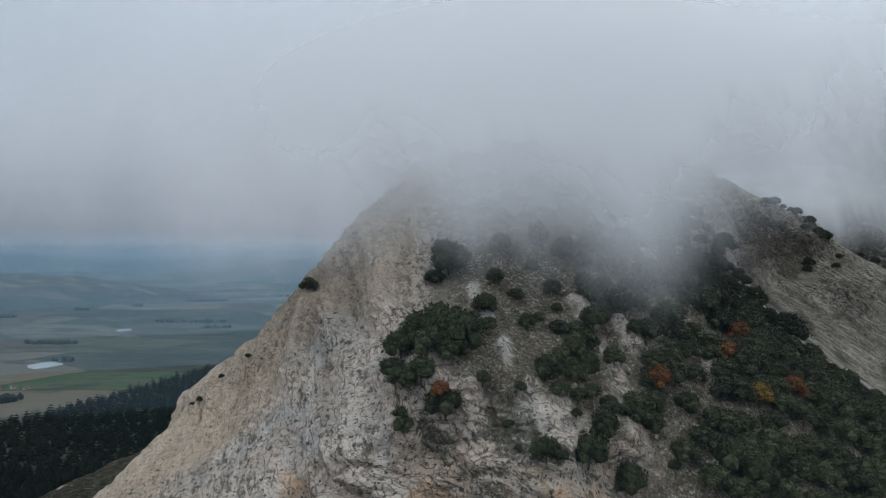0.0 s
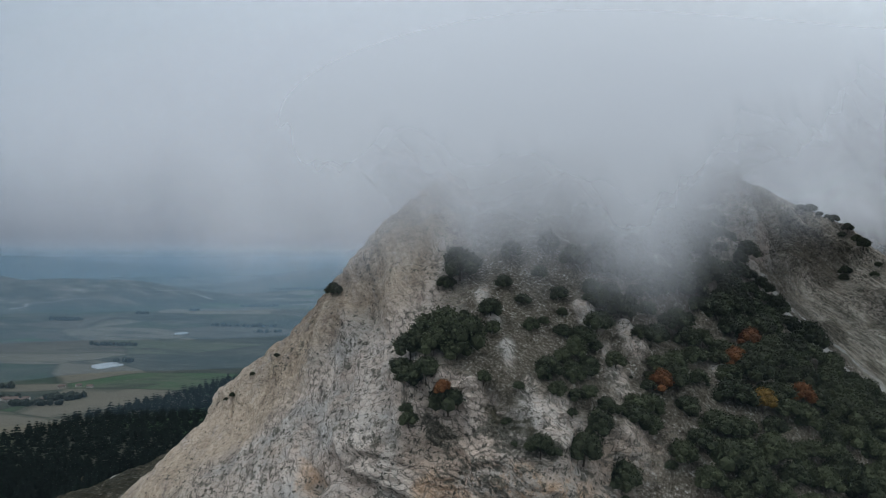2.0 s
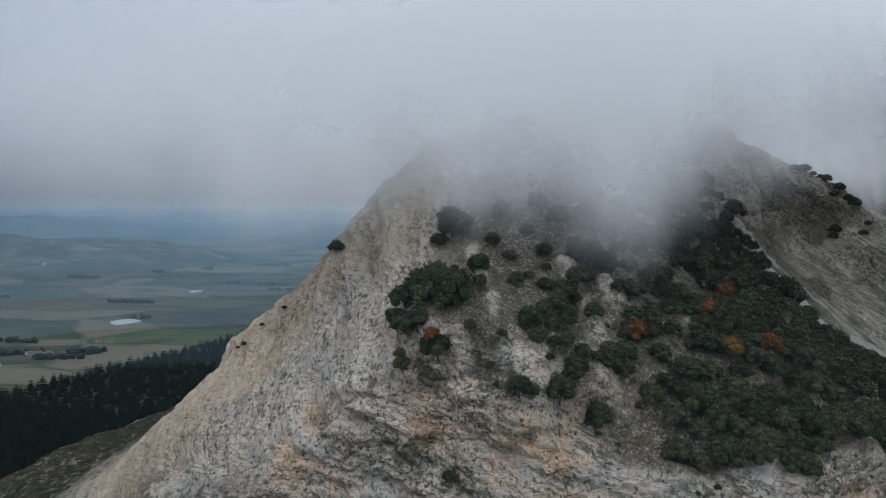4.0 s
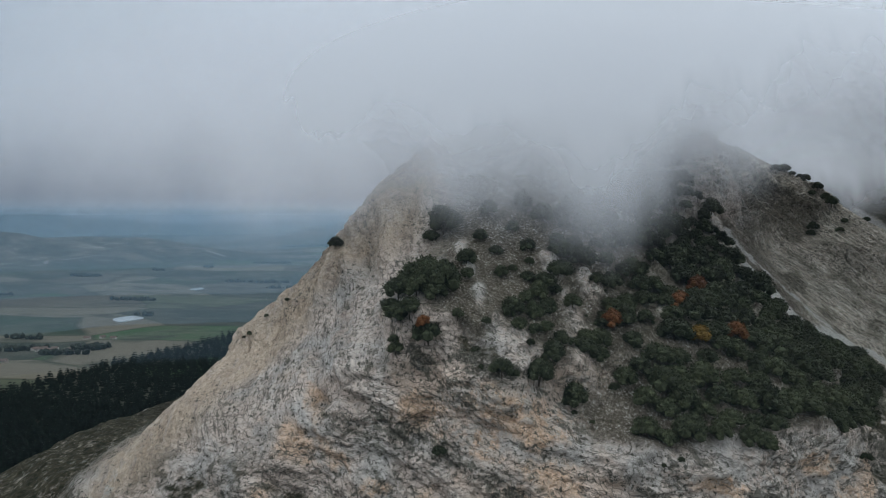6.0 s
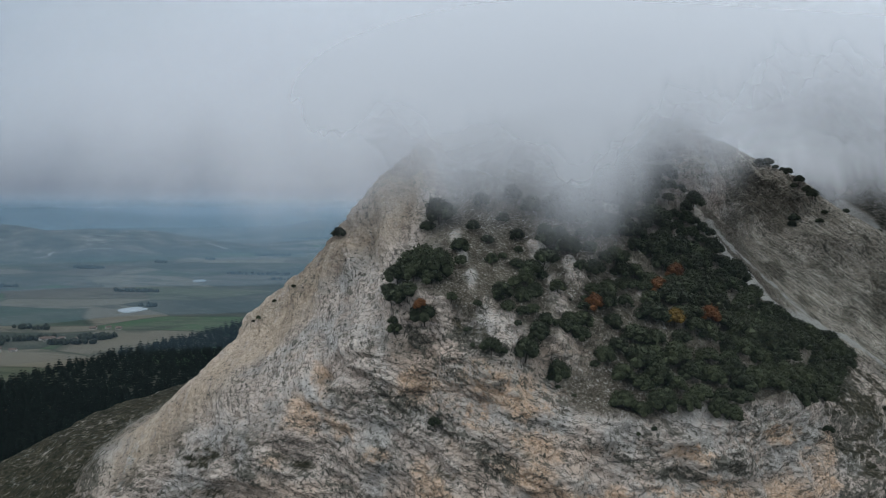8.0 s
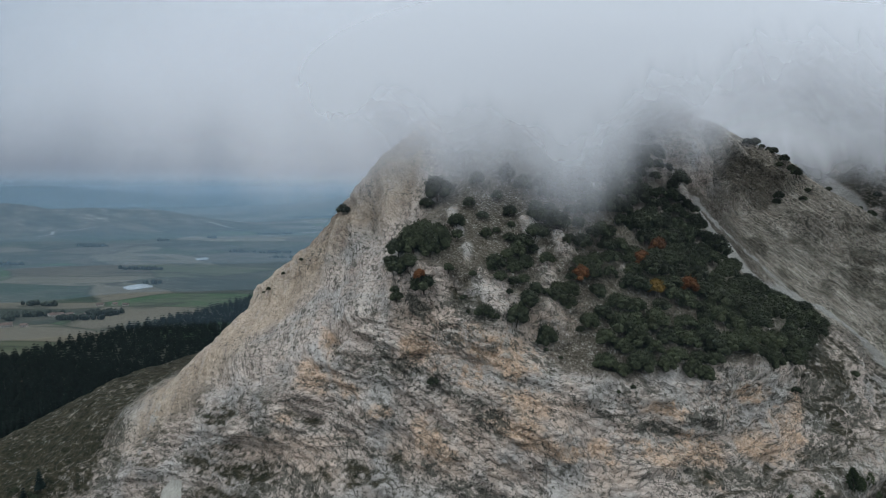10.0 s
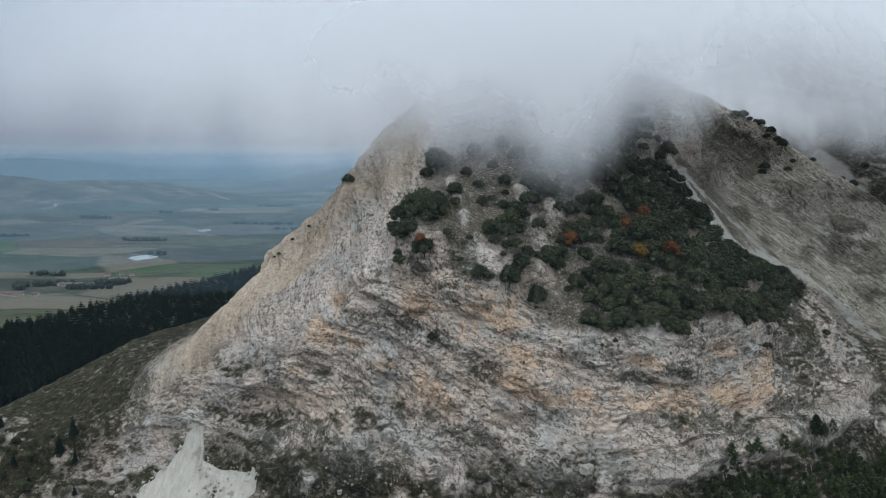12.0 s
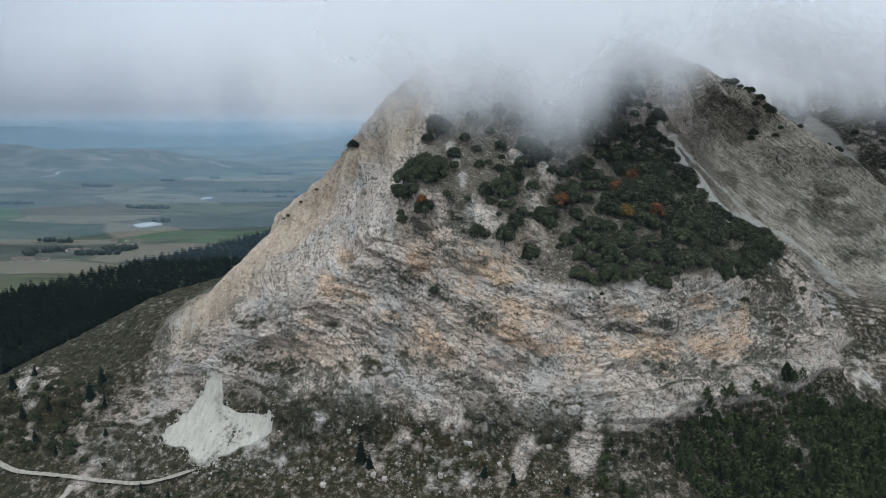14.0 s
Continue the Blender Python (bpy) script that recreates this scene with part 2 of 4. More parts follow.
def rock_material():
    m, n = material("limestone")
    at = n.add("ShaderNodeTexCoord").outputs["Object"]
    north = n.add("ShaderNodeSeparateXYZ", {0: at}).outputs[1]
    wander = n.noise(at, 0.22, 5, 0.62)
    across = n.math("MULTIPLY_ADD", wander, 5.0, n.attribute("bed_across"))
    along = n.attribute("bed_along")
    standing = n.math("MULTIPLY_ADD", wander, 4.0, n.attribute("stand_across"))
    height = n.add("ShaderNodeSeparateXYZ", {0: at}).outputs[2]
    rise = n.attribute("upright")

    def bed_frame(thick, long, q=across, a=along):
        """Coordinates that run along the beds."""
        return n.add("ShaderNodeCombineXYZ", {0: n.math("DIVIDE", a, long), 1: n.math("DIVIDE", north, long * 0.8), 2: n.math("DIVIDE", q, thick)}).outputs[0]

    def beds(thick, long, detail, rough):
        """Lying beds, and standing ones where the strata are upright."""
        lying = n.noise(bed_frame(thick, long), 1.0, detail, rough)
        upright = n.noise(bed_frame(thick, long, standing, height), 1.0, detail, rough)
        return n.add("ShaderNodeMix", {0: rise, 2: lying, 3: upright}).outputs[0]

    bands = beds(2.4, 9, 6, 0.68)
    thin = beds(0.8, 3.6, 6, 0.72)
    clump = beds(1.8, 3.6, 8, 0.76)
    broad = n.noise(at, 0.055, 5, 0.6)
    drift = n.noise(bed_frame(10.0, 20), 1.0, 4, 0.6)
    fine = n.noise(at, 1.3, 6, 0.72)
    speck = n.noise(at, 0.42, 7, 0.75)
    ridge, sandy = n.attribute("second"), n.attribute("sand")
    crack = n.add("ShaderNodeTexVoronoi", {"Vector": bed_frame(1.3, 3.0), "Scale": 0.75}, feature="DISTANCE_TO_EDGE").outputs[0]
    # Part of the tone follows the modelled relief: recesses darker, proud ledges paler.
    tone = n.math("ADD", n.math("ADD", n.math("MULTIPLY", bands, 0.28), n.math("MULTIPLY", thin, 0.24)), n.math("ADD", n.math("MULTIPLY", speck, 0.34), n.math("MULTIPLY", n.attribute("bed"), 0.14)))
    cool = n.ramp(tone, [(0.37, (0.26, 0.244, 0.23)), (0.44, (0.40, 0.378, 0.358)), (0.51, (0.49, 0.466, 0.441)), (0.60, (0.64, 0.61, 0.58))])
    warm = n.ramp(tone, [(0.37, (0.33, 0.268, 0.23)), (0.44, (0.50, 0.418, 0.363)), (0.51, (0.60, 0.51, 0.448)), (0.60, (0.71, 0.625, 0.56))])
    colour = n.mix(n.grey(broad, (0.40, 0.1), (0.52, 1.0)), cool, warm)
    ochre = n.ramp(n.math("ADD", n.math("MULTIPLY", fine, 0.6), n.math("MULTIPLY", thin, 0.4)), [(0.36, (0.33, 0.205, 0.13)), (0.46, (0.61, 0.425, 0.295)), (0.58, (0.78, 0.60, 0.465))])
    colour = n.mix(n.math("MULTIPLY", n.attribute("ochre"), n.grey(tone, (0.38, 0.45), (0.47, 1.0)), clamp=True), colour, ochre)
    sand = n.ramp(n.math("ADD", n.math("MULTIPLY", fine, 0.35), n.math("MULTIPLY", tone, 0.65)), [(0.39, (0.17, 0.13, 0.098)), (0.45, (0.38, 0.302, 0.231)), (0.51, (0.51, 0.412, 0.32)), (0.58, (0.65, 0.543, 0.433))])
    colour = n.mix(n.math("MULTIPLY", sandy, n.grey(bands, (0.34, 0.35), (0.48, 1.0)), clamp=True), colour, sand)
    white = n.math("MULTIPLY", n.attribute("pale"), n.grey(speck, (0.455, 0.0), (0.525, 0.9)), clamp=True)
    colour = n.mix(white, colour, n.mix(fine, (0.40, 0.378, 0.35), (0.70, 0.668, 0.625)))
    ribbed = n.noise(bed_frame(0.9, 18, n.attribute("bed_across")), 1.0, 5, 0.68)
    earthy = n.ramp(n.math("ADD", n.math("MULTIPLY", ribbed, 0.36), n.math("MULTIPLY_ADD", speck, 0.34, n.math("MULTIPLY", broad, 0.30))), [(0.40, (0.13, 0.12, 0.086)), (0.46, (0.31, 0.28, 0.22)), (0.51, (0.50, 0.452, 0.375)), (0.57, (0.70, 0.645, 0.56))])
    colour = n.mix(n.math("MULTIPLY", ridge, 0.8), colour, earthy)
    bare = n.math("MULTIPLY_ADD", sandy, -0.6, 1.0)
    joint = n.math("MULTIPLY", n.grey(crack, (0.0, 0.75), (0.085, 0.0)), n.grey(broad, (0.38, 0.25), (0.6, 0.9)))
    colour = n.mix(n.math("MULTIPLY", joint, bare), colour, (0.085, 0.08, 0.07))
    line = n.grey(beds(0.65, 8.0, 6, 0.66), (0.56, 0.0), (0.62, 0.75))
    colour = n.mix(n.math("MULTIPLY", line, bare), colour, (0.085, 0.08, 0.07))
    green = n.math("ADD", clump, n.math("ADD", n.math("MULTIPLY", n.attribute("scrub"), 0.09), n.math("MULTIPLY_ADD", drift, 0.30, -0.15)))
    green = n.math("ADD", green, n.math("MULTIPLY", sandy, -0.035))
    colour = n.mix(n.grey(green, (0.548, 0.0), (0.605, 0.85)), colour, n.mix(fine, (0.07, 0.069, 0.054), (0.20, 0.19, 0.16)))
    pepper = n.math("ADD", n.noise(at, 1.05, 4, 0.66), n.math("MULTIPLY_ADD", drift, 0.22, -0.11))
    pepper = n.math("ADD", pepper, n.math("ADD", n.math("MULTIPLY", n.attribute("scrub"), 0.05), n.math("MULTIPLY", sandy, -0.03)))
    colour = n.mix(n.grey(pepper, (0.578, 0.0), (0.615, 0.9)), colour, (0.085, 0.083, 0.068))
    rubbly = n.ramp(n.math("ADD", n.math("MULTIPLY", n.noise(at, 1.7, 5, 0.7), 0.6), n.math("MULTIPLY", speck, 0.4)), [(0.40, (0.055, 0.050, 0.036)), (0.49, (0.125, 0.108, 0.085)), (0.55, (0.20, 0.178, 0.148)), (0.61, (0.46, 0.435, 0.40))])
    colour = n.mix(n.attribute("talus"), colour, rubbly)
    loose = n.mix(fine, (0.24, 0.23, 0.215), (0.60, 0.58, 0.545))
    colour = n.mix(n.attribute("chute"), colour, loose)
    turf = n.ramp(n.noise(at, 0.45, 8, 0.78), [(0.36, (0.012, 0.015, 0.008)), (0.45, (0.026, 0.027, 0.015)), (0.54, (0.046, 0.041, 0.025)), (0.62, (0.082, 0.070, 0.046)), (0.69, (0.21, 0.197, 0.17)), (0.80, (0.46, 0.45, 0.42))])
    over = n.math("MULTIPLY", n.attribute("turf"), n.grey(speck, (0.36, 0.45), (0.5, 1.0)), clamp=True)
    colour = n.mix(over, colour, turf)
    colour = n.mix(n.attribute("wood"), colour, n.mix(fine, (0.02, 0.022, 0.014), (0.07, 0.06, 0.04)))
    relief = n.math("ADD", n.math("MULTIPLY", bands, 1.0), n.math("ADD", n.math("MULTIPLY", speck, 1.3), n.math("MULTIPLY", thin, 0.9)))
    finish(n, colour, 0.93, n.math("ADD", relief, n.math("MULTIPLY_ADD", joint, -0.6, fine)), 0.7)
    return m


def ground_material():
    m, n = material("fields")
    at = n.add("ShaderNodeTexCoord").outputs["Object"]
    bent = n.add("ShaderNodeVectorMath", {0: at, 1: n.add("ShaderNodeVectorMath", {0: n.add("ShaderNodeTexNoise", {"Vector": at, "Scale": 0.004, "Detail": 3.0}).outputs[1], 3: 110.0}, operation="SCALE").outputs[0]}, operation="ADD").outputs[0]
    plots = n.add("ShaderNodeTexVoronoi", {"Vector": n.mapping(bent, (0.0050, 0.0072, 0.0), (0, 0, 24)), "Scale": 1.0, "Randomness": 0.9})
    pick = n.add("ShaderNodeSeparateColor", {0: plots.outputs["Color"]}).outputs[0]
    crop = n.ramp(pick, [(0.0, (0.030, 0.048, 0.028)), (0.18, (0.072, 0.066, 0.050)), (0.34, (0.040, 0.078, 0.034)), (0.48, (0.125, 0.112, 0.084)), (0.64, (0.034, 0.042, 0.032)), (0.8, (0.066, 0.076, 0.048)), (0.9, (0.155, 0.140, 0.105))], "CONSTANT")
    patch = n.noise(n.mapping(at, (0.7, 1.0, 0.0)), 0.009, 7, 0.65)
    crop = n.mix(n.grey(patch, (0.45, 0.0), (0.62, 0.6)), crop, (0.10, 0.092, 0.070))
    crop = n.mix(n.grey(n.noise(n.mapping(at, (0.45, 1.0, 0.0), (0, 0, 12)), 0.016, 7, 0.7), (0.53, 0.0), (0.62, 0.7)), crop, (0.026, 0.034, 0.024))
    edge = n.add("ShaderNodeTexVoronoi", {"Vector": n.mapping(bent, (0.0050, 0.0072, 0.0), (0, 0, 24)), "Scale": 1.0, "Randomness": 0.9}, feature="DISTANCE_TO_EDGE").outputs[0]
    crop = n.mix(n.grey(edge, (0.006, 0.6), (0.022, 0.0)), crop, (0.026, 0.033, 0.02))
    turf = n.ramp(n.noise(at, 0.3, 6, 0.7), [(0.3, (0.02, 0.02, 0.012)), (0.5, (0.055, 0.048, 0.029)), (0.65, (0.085, 0.072, 0.046)), (0.85, (0.2, 0.185, 0.16))])
    floor = n.ramp(n.noise(at, 0.5, 5, 0.7), [(0.3, (0.02, 0.022, 0.014)), (0.7, (0.06, 0.055, 0.035))])
    near = n.mix(n.attribute("wood"), turf, floor)
    colour = n.mix(n.attribute("plain"), near, crop)
    bare = n.ramp(n.noise(at, 0.022, 8, 0.75), [(0.36, (0.026, 0.030, 0.020)), (0.47, (0.062, 0.058, 0.042)), (0.56, (0.095, 0.086, 0.064)), (0.66, (0.27, 0.245, 0.20))])
    colour = n.mix(n.attribute("bare"), colour, bare)
    finish(n, colour, 0.95, n.noise(at, 0.8, 4, 0.6), 0.3)
    return m


def vapour_material(name, tint, density, low, high, size, stretch=(1, 1, 1), ragged=10.0):
    """Thin lit vapour: its cover grows from the height low to the height high."""
    m, n = material(name)
    at = n.add("ShaderNodeTexCoord").outputs["Object"]
    z = n.attribute("level")
    torn = n.noise(n.mapping(at, stretch, (0, -16, 0)), 1.0 / size, 3, 0.45)
    level = n.math("ADD", z, n.math("MULTIPLY_ADD", torn, ragged * 2, -ragged))
    cover = n.add("ShaderNodeMapRange", {"Value": level, "From Min": low, "From Max": high}, interpolation_type="SMOOTHSTEP").outputs[0]
    cover = n.math("MULTIPLY", cover, n.attribute("cover"))
    cover = n.math("MULTIPLY", cover, density, clamp=True)
    lean = n.add("ShaderNodeVectorMath", {0: (0.0, -0.6, 0.8)}, operation="NORMALIZE").outputs[0]
    lit = n.add("ShaderNodeAddShader", {0: n.add("ShaderNodeBsdfDiffuse", {0: (*(0.68 * c for c in tint), 1), "Normal": lean}).outputs[0], 1: n.add("ShaderNodeBsdfTranslucent", {0: (*(0.36 * c for c in tint), 1), "Normal": lean}).outputs[0]}).outputs[0]
    clear = n.add("ShaderNodeBsdfTransparent").outputs[0]
    n.add("ShaderNodeOutputMaterial", {0: n.add("ShaderNodeMixShader", {0: cover, 1: clear, 2: lit}).outputs[0]})
    return m


LIMESTONE, FIELDS = rock_material(), ground_material()

# ---- ground: one sheet to the horizon ----


def spread(count, near, far):
    s = np.linspace(-1, 1, count)
    k = math.asinh(far / near)
    return near * np.sinh(s * k)


ux, uy = np.meshgrid(spread(420, 160, 4700), 200 + spread(420, 160, 4700), indexing="ij")
uz = land(ux, uy)
PX0, PX1, PY0, PY1 = -200.0, 430.0, 40.0, 560.0
inside = np.minimum(np.minimum(ux - PX0, PX1 - ux), np.minimum(uy - PY0, PY1 - uy))
uz = uz - 40 * step(12, 50, inside) - 0.6 * step(0, 10, inside)
hill = valley(ux, uy) - 112
ground = sheet("ground", ux, uy, uz, FIELDS, {
    "plain": step(-260, -330, ux - 0.35 * (uy - 300)) * step(360, 430, uy) + step(700, 800, uy) > 0.5,
    "wood": step(-8, -22, ux + 160 - 0.09 * (uy - 150)) * step(125, 150, uy) * step(40, 0, uy - 400 - (ux + 390) * 3.9),
    "bare": np.maximum(0.9 * step(14, 44, hill + 14 * grain(ux / 130, uy / 130, 0, 3)), np.exp(-(((ux + 1290) / 120) ** 2 + ((uy - 1640) / 60) ** 2)))})
tagged(ground, "patchwork of green and brown fields on a valley floor", "ground", kind="structure")

# ---- mountain: cliffs, ledges and slopes ----
xs = np.concatenate([np.linspace(PX0, -132, 110)[:-1], np.linspace(-132, 165, 690)[:-1], np.linspace(165, 235, 120)[:-1], np.linspace(235, PX1, 140)])
ROWS_UP = 740
fy = np.linspace(PY0, PY1, 1400)
px = np.repeat(xs[:, None], ROWS_UP, 1)
coarse = ground_at(np.repeat(xs[:, None], len(fy), 1), fy[None, :])
pace = np.hypot(np.diff(fy)[None, :], np.diff(coarse, axis=1)) * np.interp(0.5 * (fy[1:] + fy[:-1]), (40, 80, 95, 180, 260, 330, 560), (0.4, 0.7, 1, 1, 0.6, 0.4, 0.12))[None, :]
reach = np.concatenate([np.zeros((len(xs), 1)), np.cumsum(pace, axis=1)], 1)
py = np.empty_like(px)
for i in range(len(xs)):
    py[i] = np.interp(np.linspace(0, reach[i, -1], ROWS_UP), reach[i], fy)
pz = ground_at(px, py)


def facing(x, y, z):
    gx_, gy_ = (ground_at(x + 1.2, y) - ground_at(x - 1.2, y)) / 2.4, (ground_at(x, y + 1.2) - ground_at(x, y - 1.2)) / 2.4
    n = np.stack([-gx_, -gy_, np.ones_like(gx_)])
    return n / np.linalg.norm(n, axis=0)


def near_line(points, x, y):
    """Distance in plan from a line of points."""
    best = np.full(x.shape, 1e9)
    for (ax, ay), (bx, by) in zip(points[:-1], points[1:]):
        t = np.clip(((x - ax) * (bx - ax) + (y - ay) * (by - ay)) / ((bx - ax) ** 2 + (by - ay) ** 2), 0, 1)
        best = np.minimum(best, np.hypot(x - ax - t * (bx - ax), y - ay - t * (by - ay)))
    return best


TRACKS = (((-166, 99), (-150, 95), (-141, 92), (-133.5, 90), (-120, 89.8), (-113.5, 89.6), (-103, 89.1), (-89, 88.9), (-81, 91), (-74, 94)),
          ((-113, 89.4), (-112.4, 86), (-113.6, 82), (-117, 74), (-124, 62)))
nx, ny, nz = facing(px, py, pz)
steep = step(0.80, 0.45, nz)
sandy = step(-4, 10, -(px + 8 + (255 - pz) * 0.95) + 7 * grain(px / 14, py / 14, pz / 14, 40)) * step(170, 190, pz) * step(-120, -90, px)
warp = 5 * grain(px / 45, py / 60, pz / 45, 20) + 1.8 * grain(px / 13, py / 13, pz / 13, 21)
bend = np.linspace(-220, 440, 661)
lean_by = np.interp(bend, (-90, -50, -25, 35, 62, 110), (0.10, 0.22, 0.52, 0.52, 0.12, 0.05))
fall = np.cumsum(lean_by) - np.cumsum(lean_by)[220]
upright = step(-6, 14, pz - 212 - 0.5 * (px + 20)) * step(15, -5, px)
dip = pz + np.interp(px, bend, fall) + 0.1 * py + warp
stand = (px + 0.35 * pz) * 1.0 + warp
second = step(125, 140, px) * step(205, 225, py) * step(330, 314, py)
dip = dip * (1 - second) + (pz + 0.85 * px + 0.25 * warp) * second
along = px - 0.47 * pz
west_of = px - 0.69 * (pz - 187) + 91.7


def layered(q, seed):
    return (1.3 * grain(q / 5.0, along / 22, py / 20, seed) + 0.8 * grain(q / 2.1, along / 9, py / 9, seed + 1)
            + 0.5 * grain(q / 0.95, along / 4, py / 5, seed + 2))


ledges = layered(dip, 22) * (1 - upright) * (1 + 0.5 * second) + 1.2 * layered(stand, 122) * upright
crags = fractal(px / 16, py / 16, pz / 16, 3, 0.52, 26)
blocks = (1.3 * np.abs(grain(px / 5.5, py / 5.5, pz / 4.5, 36)) + 0.75 * np.abs(grain(px / 2.4, py / 2.4, pz / 2.0, 37))
          + 0.42 * np.abs(grain(px / 1.2, py / 1.2, pz / 1.0, 38))) - 0.7
slabs = np.abs(grain(dip / 11.0, along / 42, py / 40, 44)) * (1 - upright) + np.abs(grain(stand / 9.0, pz / 40, py / 40, 45)) * upright
slats = np.abs(grain(dip / 2.3, along / 70, py / 60, 48)) * step(-0.35, 0.2, fractal(px / 24, py / 24, pz / 18, 2, 0.5, 49)) * second
ribs = 1 - np.abs(fractal(px / 22, py / 40, pz / 60, 3, 0.5, 33))
proud = np.zeros_like(px)
for ox, oy, wide, long, high in OUTCROPS:
    proud = np.maximum(proud, np.exp(-(((px - ox) / wide) ** 2 + ((py - oy) / long) ** 2)))
proud = step(0.3, 0.7, proud + 0.25 * grain(px / 3, py / 3, pz / 3, 88))
amount = np.maximum(0.25 + 0.75 * steep, 0.8 * proud) * (1 - 0.6 * step(-6, -30, west_of))
flat = step(-150, -185, px)
FAN = step(7, -2, np.abs(px + 76 + (pz - 165) * 0.35) - (171 - pz) * 1.25 - 4) * step(174, 168, pz) * step(146, 152, pz)
edge = step(0, 14, np.minimum(np.minimum(px - PX0, PX1 - px), np.minimum(py - PY0, PY1 - py)))
shove = (amount * (0.85 * ledges + 1.1 * layered(stand, 222) * sandy + 2.6 * crags + 3.0 * (ribs - 0.6) + 1.15 * blocks + 3.2 * (slabs - 0.35) * (1 - 0.8 * second) + 5.0 * slats) + 0.25 * fractal(px / 1.3, py / 1.3, pz / 1.3, 2, 0.5, 51) * (1 - 0.5 * step(-92, -108, px)) + 1.1 * fractal(px / 9, py / 9, pz / 9, 4, 0.55, 52) * step(4, -8, west_of)) * edge * (1 - 0.8 * flat) * (1 - 0.8 * FAN) * (1 - 0.9 * step(11, 5, np.minimum(near_line(TRACKS[0], px, py), near_line(TRACKS[1], px, py))))
hollow = np.exp(-(((px + 28.5) / 2.6) ** 2 + ((pz - 212.5) / 1.7) ** 2)) + 0.7 * np.exp(-(((px + 1) / 3.0) ** 2 + ((pz - 210) / 1.5) ** 2))
shove = shove - 5.0 * hollow * (py < 140)
ragged = 2.0 * grain(px / 7, py / 7, 0.3, 47)
shove = shove + 2.4 * step(165, 166.5, pz + ragged) * step(173, 171.5, pz + ragged) * step(52, 66, px) * step(190, 165, px)
shove = shove + 1.6 * step(198, 201, pz + ragged) * step(208, 206, pz + ragged) * step(38, 50, px) * step(122, 110, px)
px, py, pz = px + nx * shove, py + ny * shove, pz + nz * shove
pz = pz - 1.2 * (1 - edge)

# Where turf holds: on gentle ground and on ledges, in patches.
t0 = np.stack([np.gradient(c, axis=0) for c in (px, py, pz)])
t1 = np.stack([np.gradient(c, axis=1) for c in (px, py, pz)])
up = np.cross(t0, t1, axis=0)
up = np.abs(up[2]) / (np.linalg.norm(up, axis=0) + 1e-9)
patches = fractal(px / 11, py / 11, pz / 11, 4, 0.6, 61)
turf = step(0.54, 0.80, up * 0.7 + nz * 0.35 + 0.32 * patches)
turf = turf * (1 - 0.72 * second) + 0.55 * second * step(0.15, 0.7, fractal(px / 20, py / 26, pz / 14, 4, 0.6, 63)) * (1 - 0.75 * step(232, 262, px))
rib = step(-6, 4, west_of + 4 * patches) * step(-64, -76, px) * step(152, 158, pz)
low = (1 - 0.85 * rib) * step(174, 164, pz + 3 * patches - 3.0 * step(50, 85, px)) * step(140, 110, py - 0.45 * np.maximum(0, px - 50))
west = step(2, -14, west_of + 6 * patches)
turf = np.clip(np.maximum(turf, np.maximum(low * step(-0.75, -0.2, patches), west * step(-1.3, -0.6, patches))), 0, 1) * (1 - 0.75 * sandy)
brow = step(30, 45, px) * step(122, 108, px) * step(180, 190, pz) * step(209, 203, pz) + step(-4, 6, px) * step(46, 36, px) * step(196, 206, pz) * step(226, 218, pz)


def blots(spots, seed, soft=0.45):
    """Patches on the rock face, each an easting, a height and two half widths, with ragged rims."""
    rim = 0.55 * fractal(px / 5, py / 5, pz / 3.5, 4, 0.6, seed)
    best = np.zeros_like(px)
    for ox, oz, wide, high in spots:
        best = np.maximum(best, step(1 + soft, 1 - soft, np.hypot((px - ox) / wide, (pz + 0.3 * (px - ox) - oz) / high) + rim))
    return best


OCHRE = ((-33.6, 201.4, 6.5, 4.5), (-23, 201, 5, 3.5), (-1, 212, 6, 5), (3.7, 187.4, 5.5, 4.5), (21.5, 214, 10, 6), (31.5, 200, 8, 3), (39.5, 188, 6, 3), (51.7, 186, 4, 3), (67.6, 186, 8, 3), (80, 184, 9, 4.5),
         (101, 182, 8, 4.5), (111.5, 184, 5, 6), (25.7, 193.5, 8, 4.5), (14.5, 206, 4, 3), (-11.5, 194.4, 3, 2), (-41, 191, 3.5, 2), (69.6, 197, 7, 2.2), (98, 197, 6, 3), (116, 190, 4, 6), (-29.5, 212, 4, 3))
DARK = ((-20.8, 209, 9, 2.6), (-5.7, 207, 9, 3), (8, 202, 9, 4), (19.7, 194.4, 5, 4), (55, 195, 8, 2), (66, 191.7, 8, 2), (82.6, 192, 8, 2), (-43.7, 167, 9, 7), (-22, 167, 14, 7), (126, 188, 7, 12), (140, 188, 8, 12), (128, 173, 10, 6),
        (94.5, 175, 18, 2), (-7.7, 168.4, 10, 4), (-37, 176, 8, 2), (-50, 186.4, 6, 1.6), (-14, 183, 12, 1.6), (12, 176, 12, 2.2), (-2, 224, 4, 3), (14, 225, 7, 2.4), (-98, 172, 5, 9))
PALE = ((-61, 188, 3.5, 3.5), (-64.2, 180, 3, 4), (-65, 174, 2.5, 3), (-87.5, 182, 1.1, 5), (34, 168, 9, 2.5), (58, 168, 4, 4), (-25, 154, 6, 2.5), (1.6, 149.6, 8, 2), (-46, 158, 4, 2.5), (38, 181, 4, 4), (-62, 150, 8, 1.5))
scrub = blots(DARK, 74)
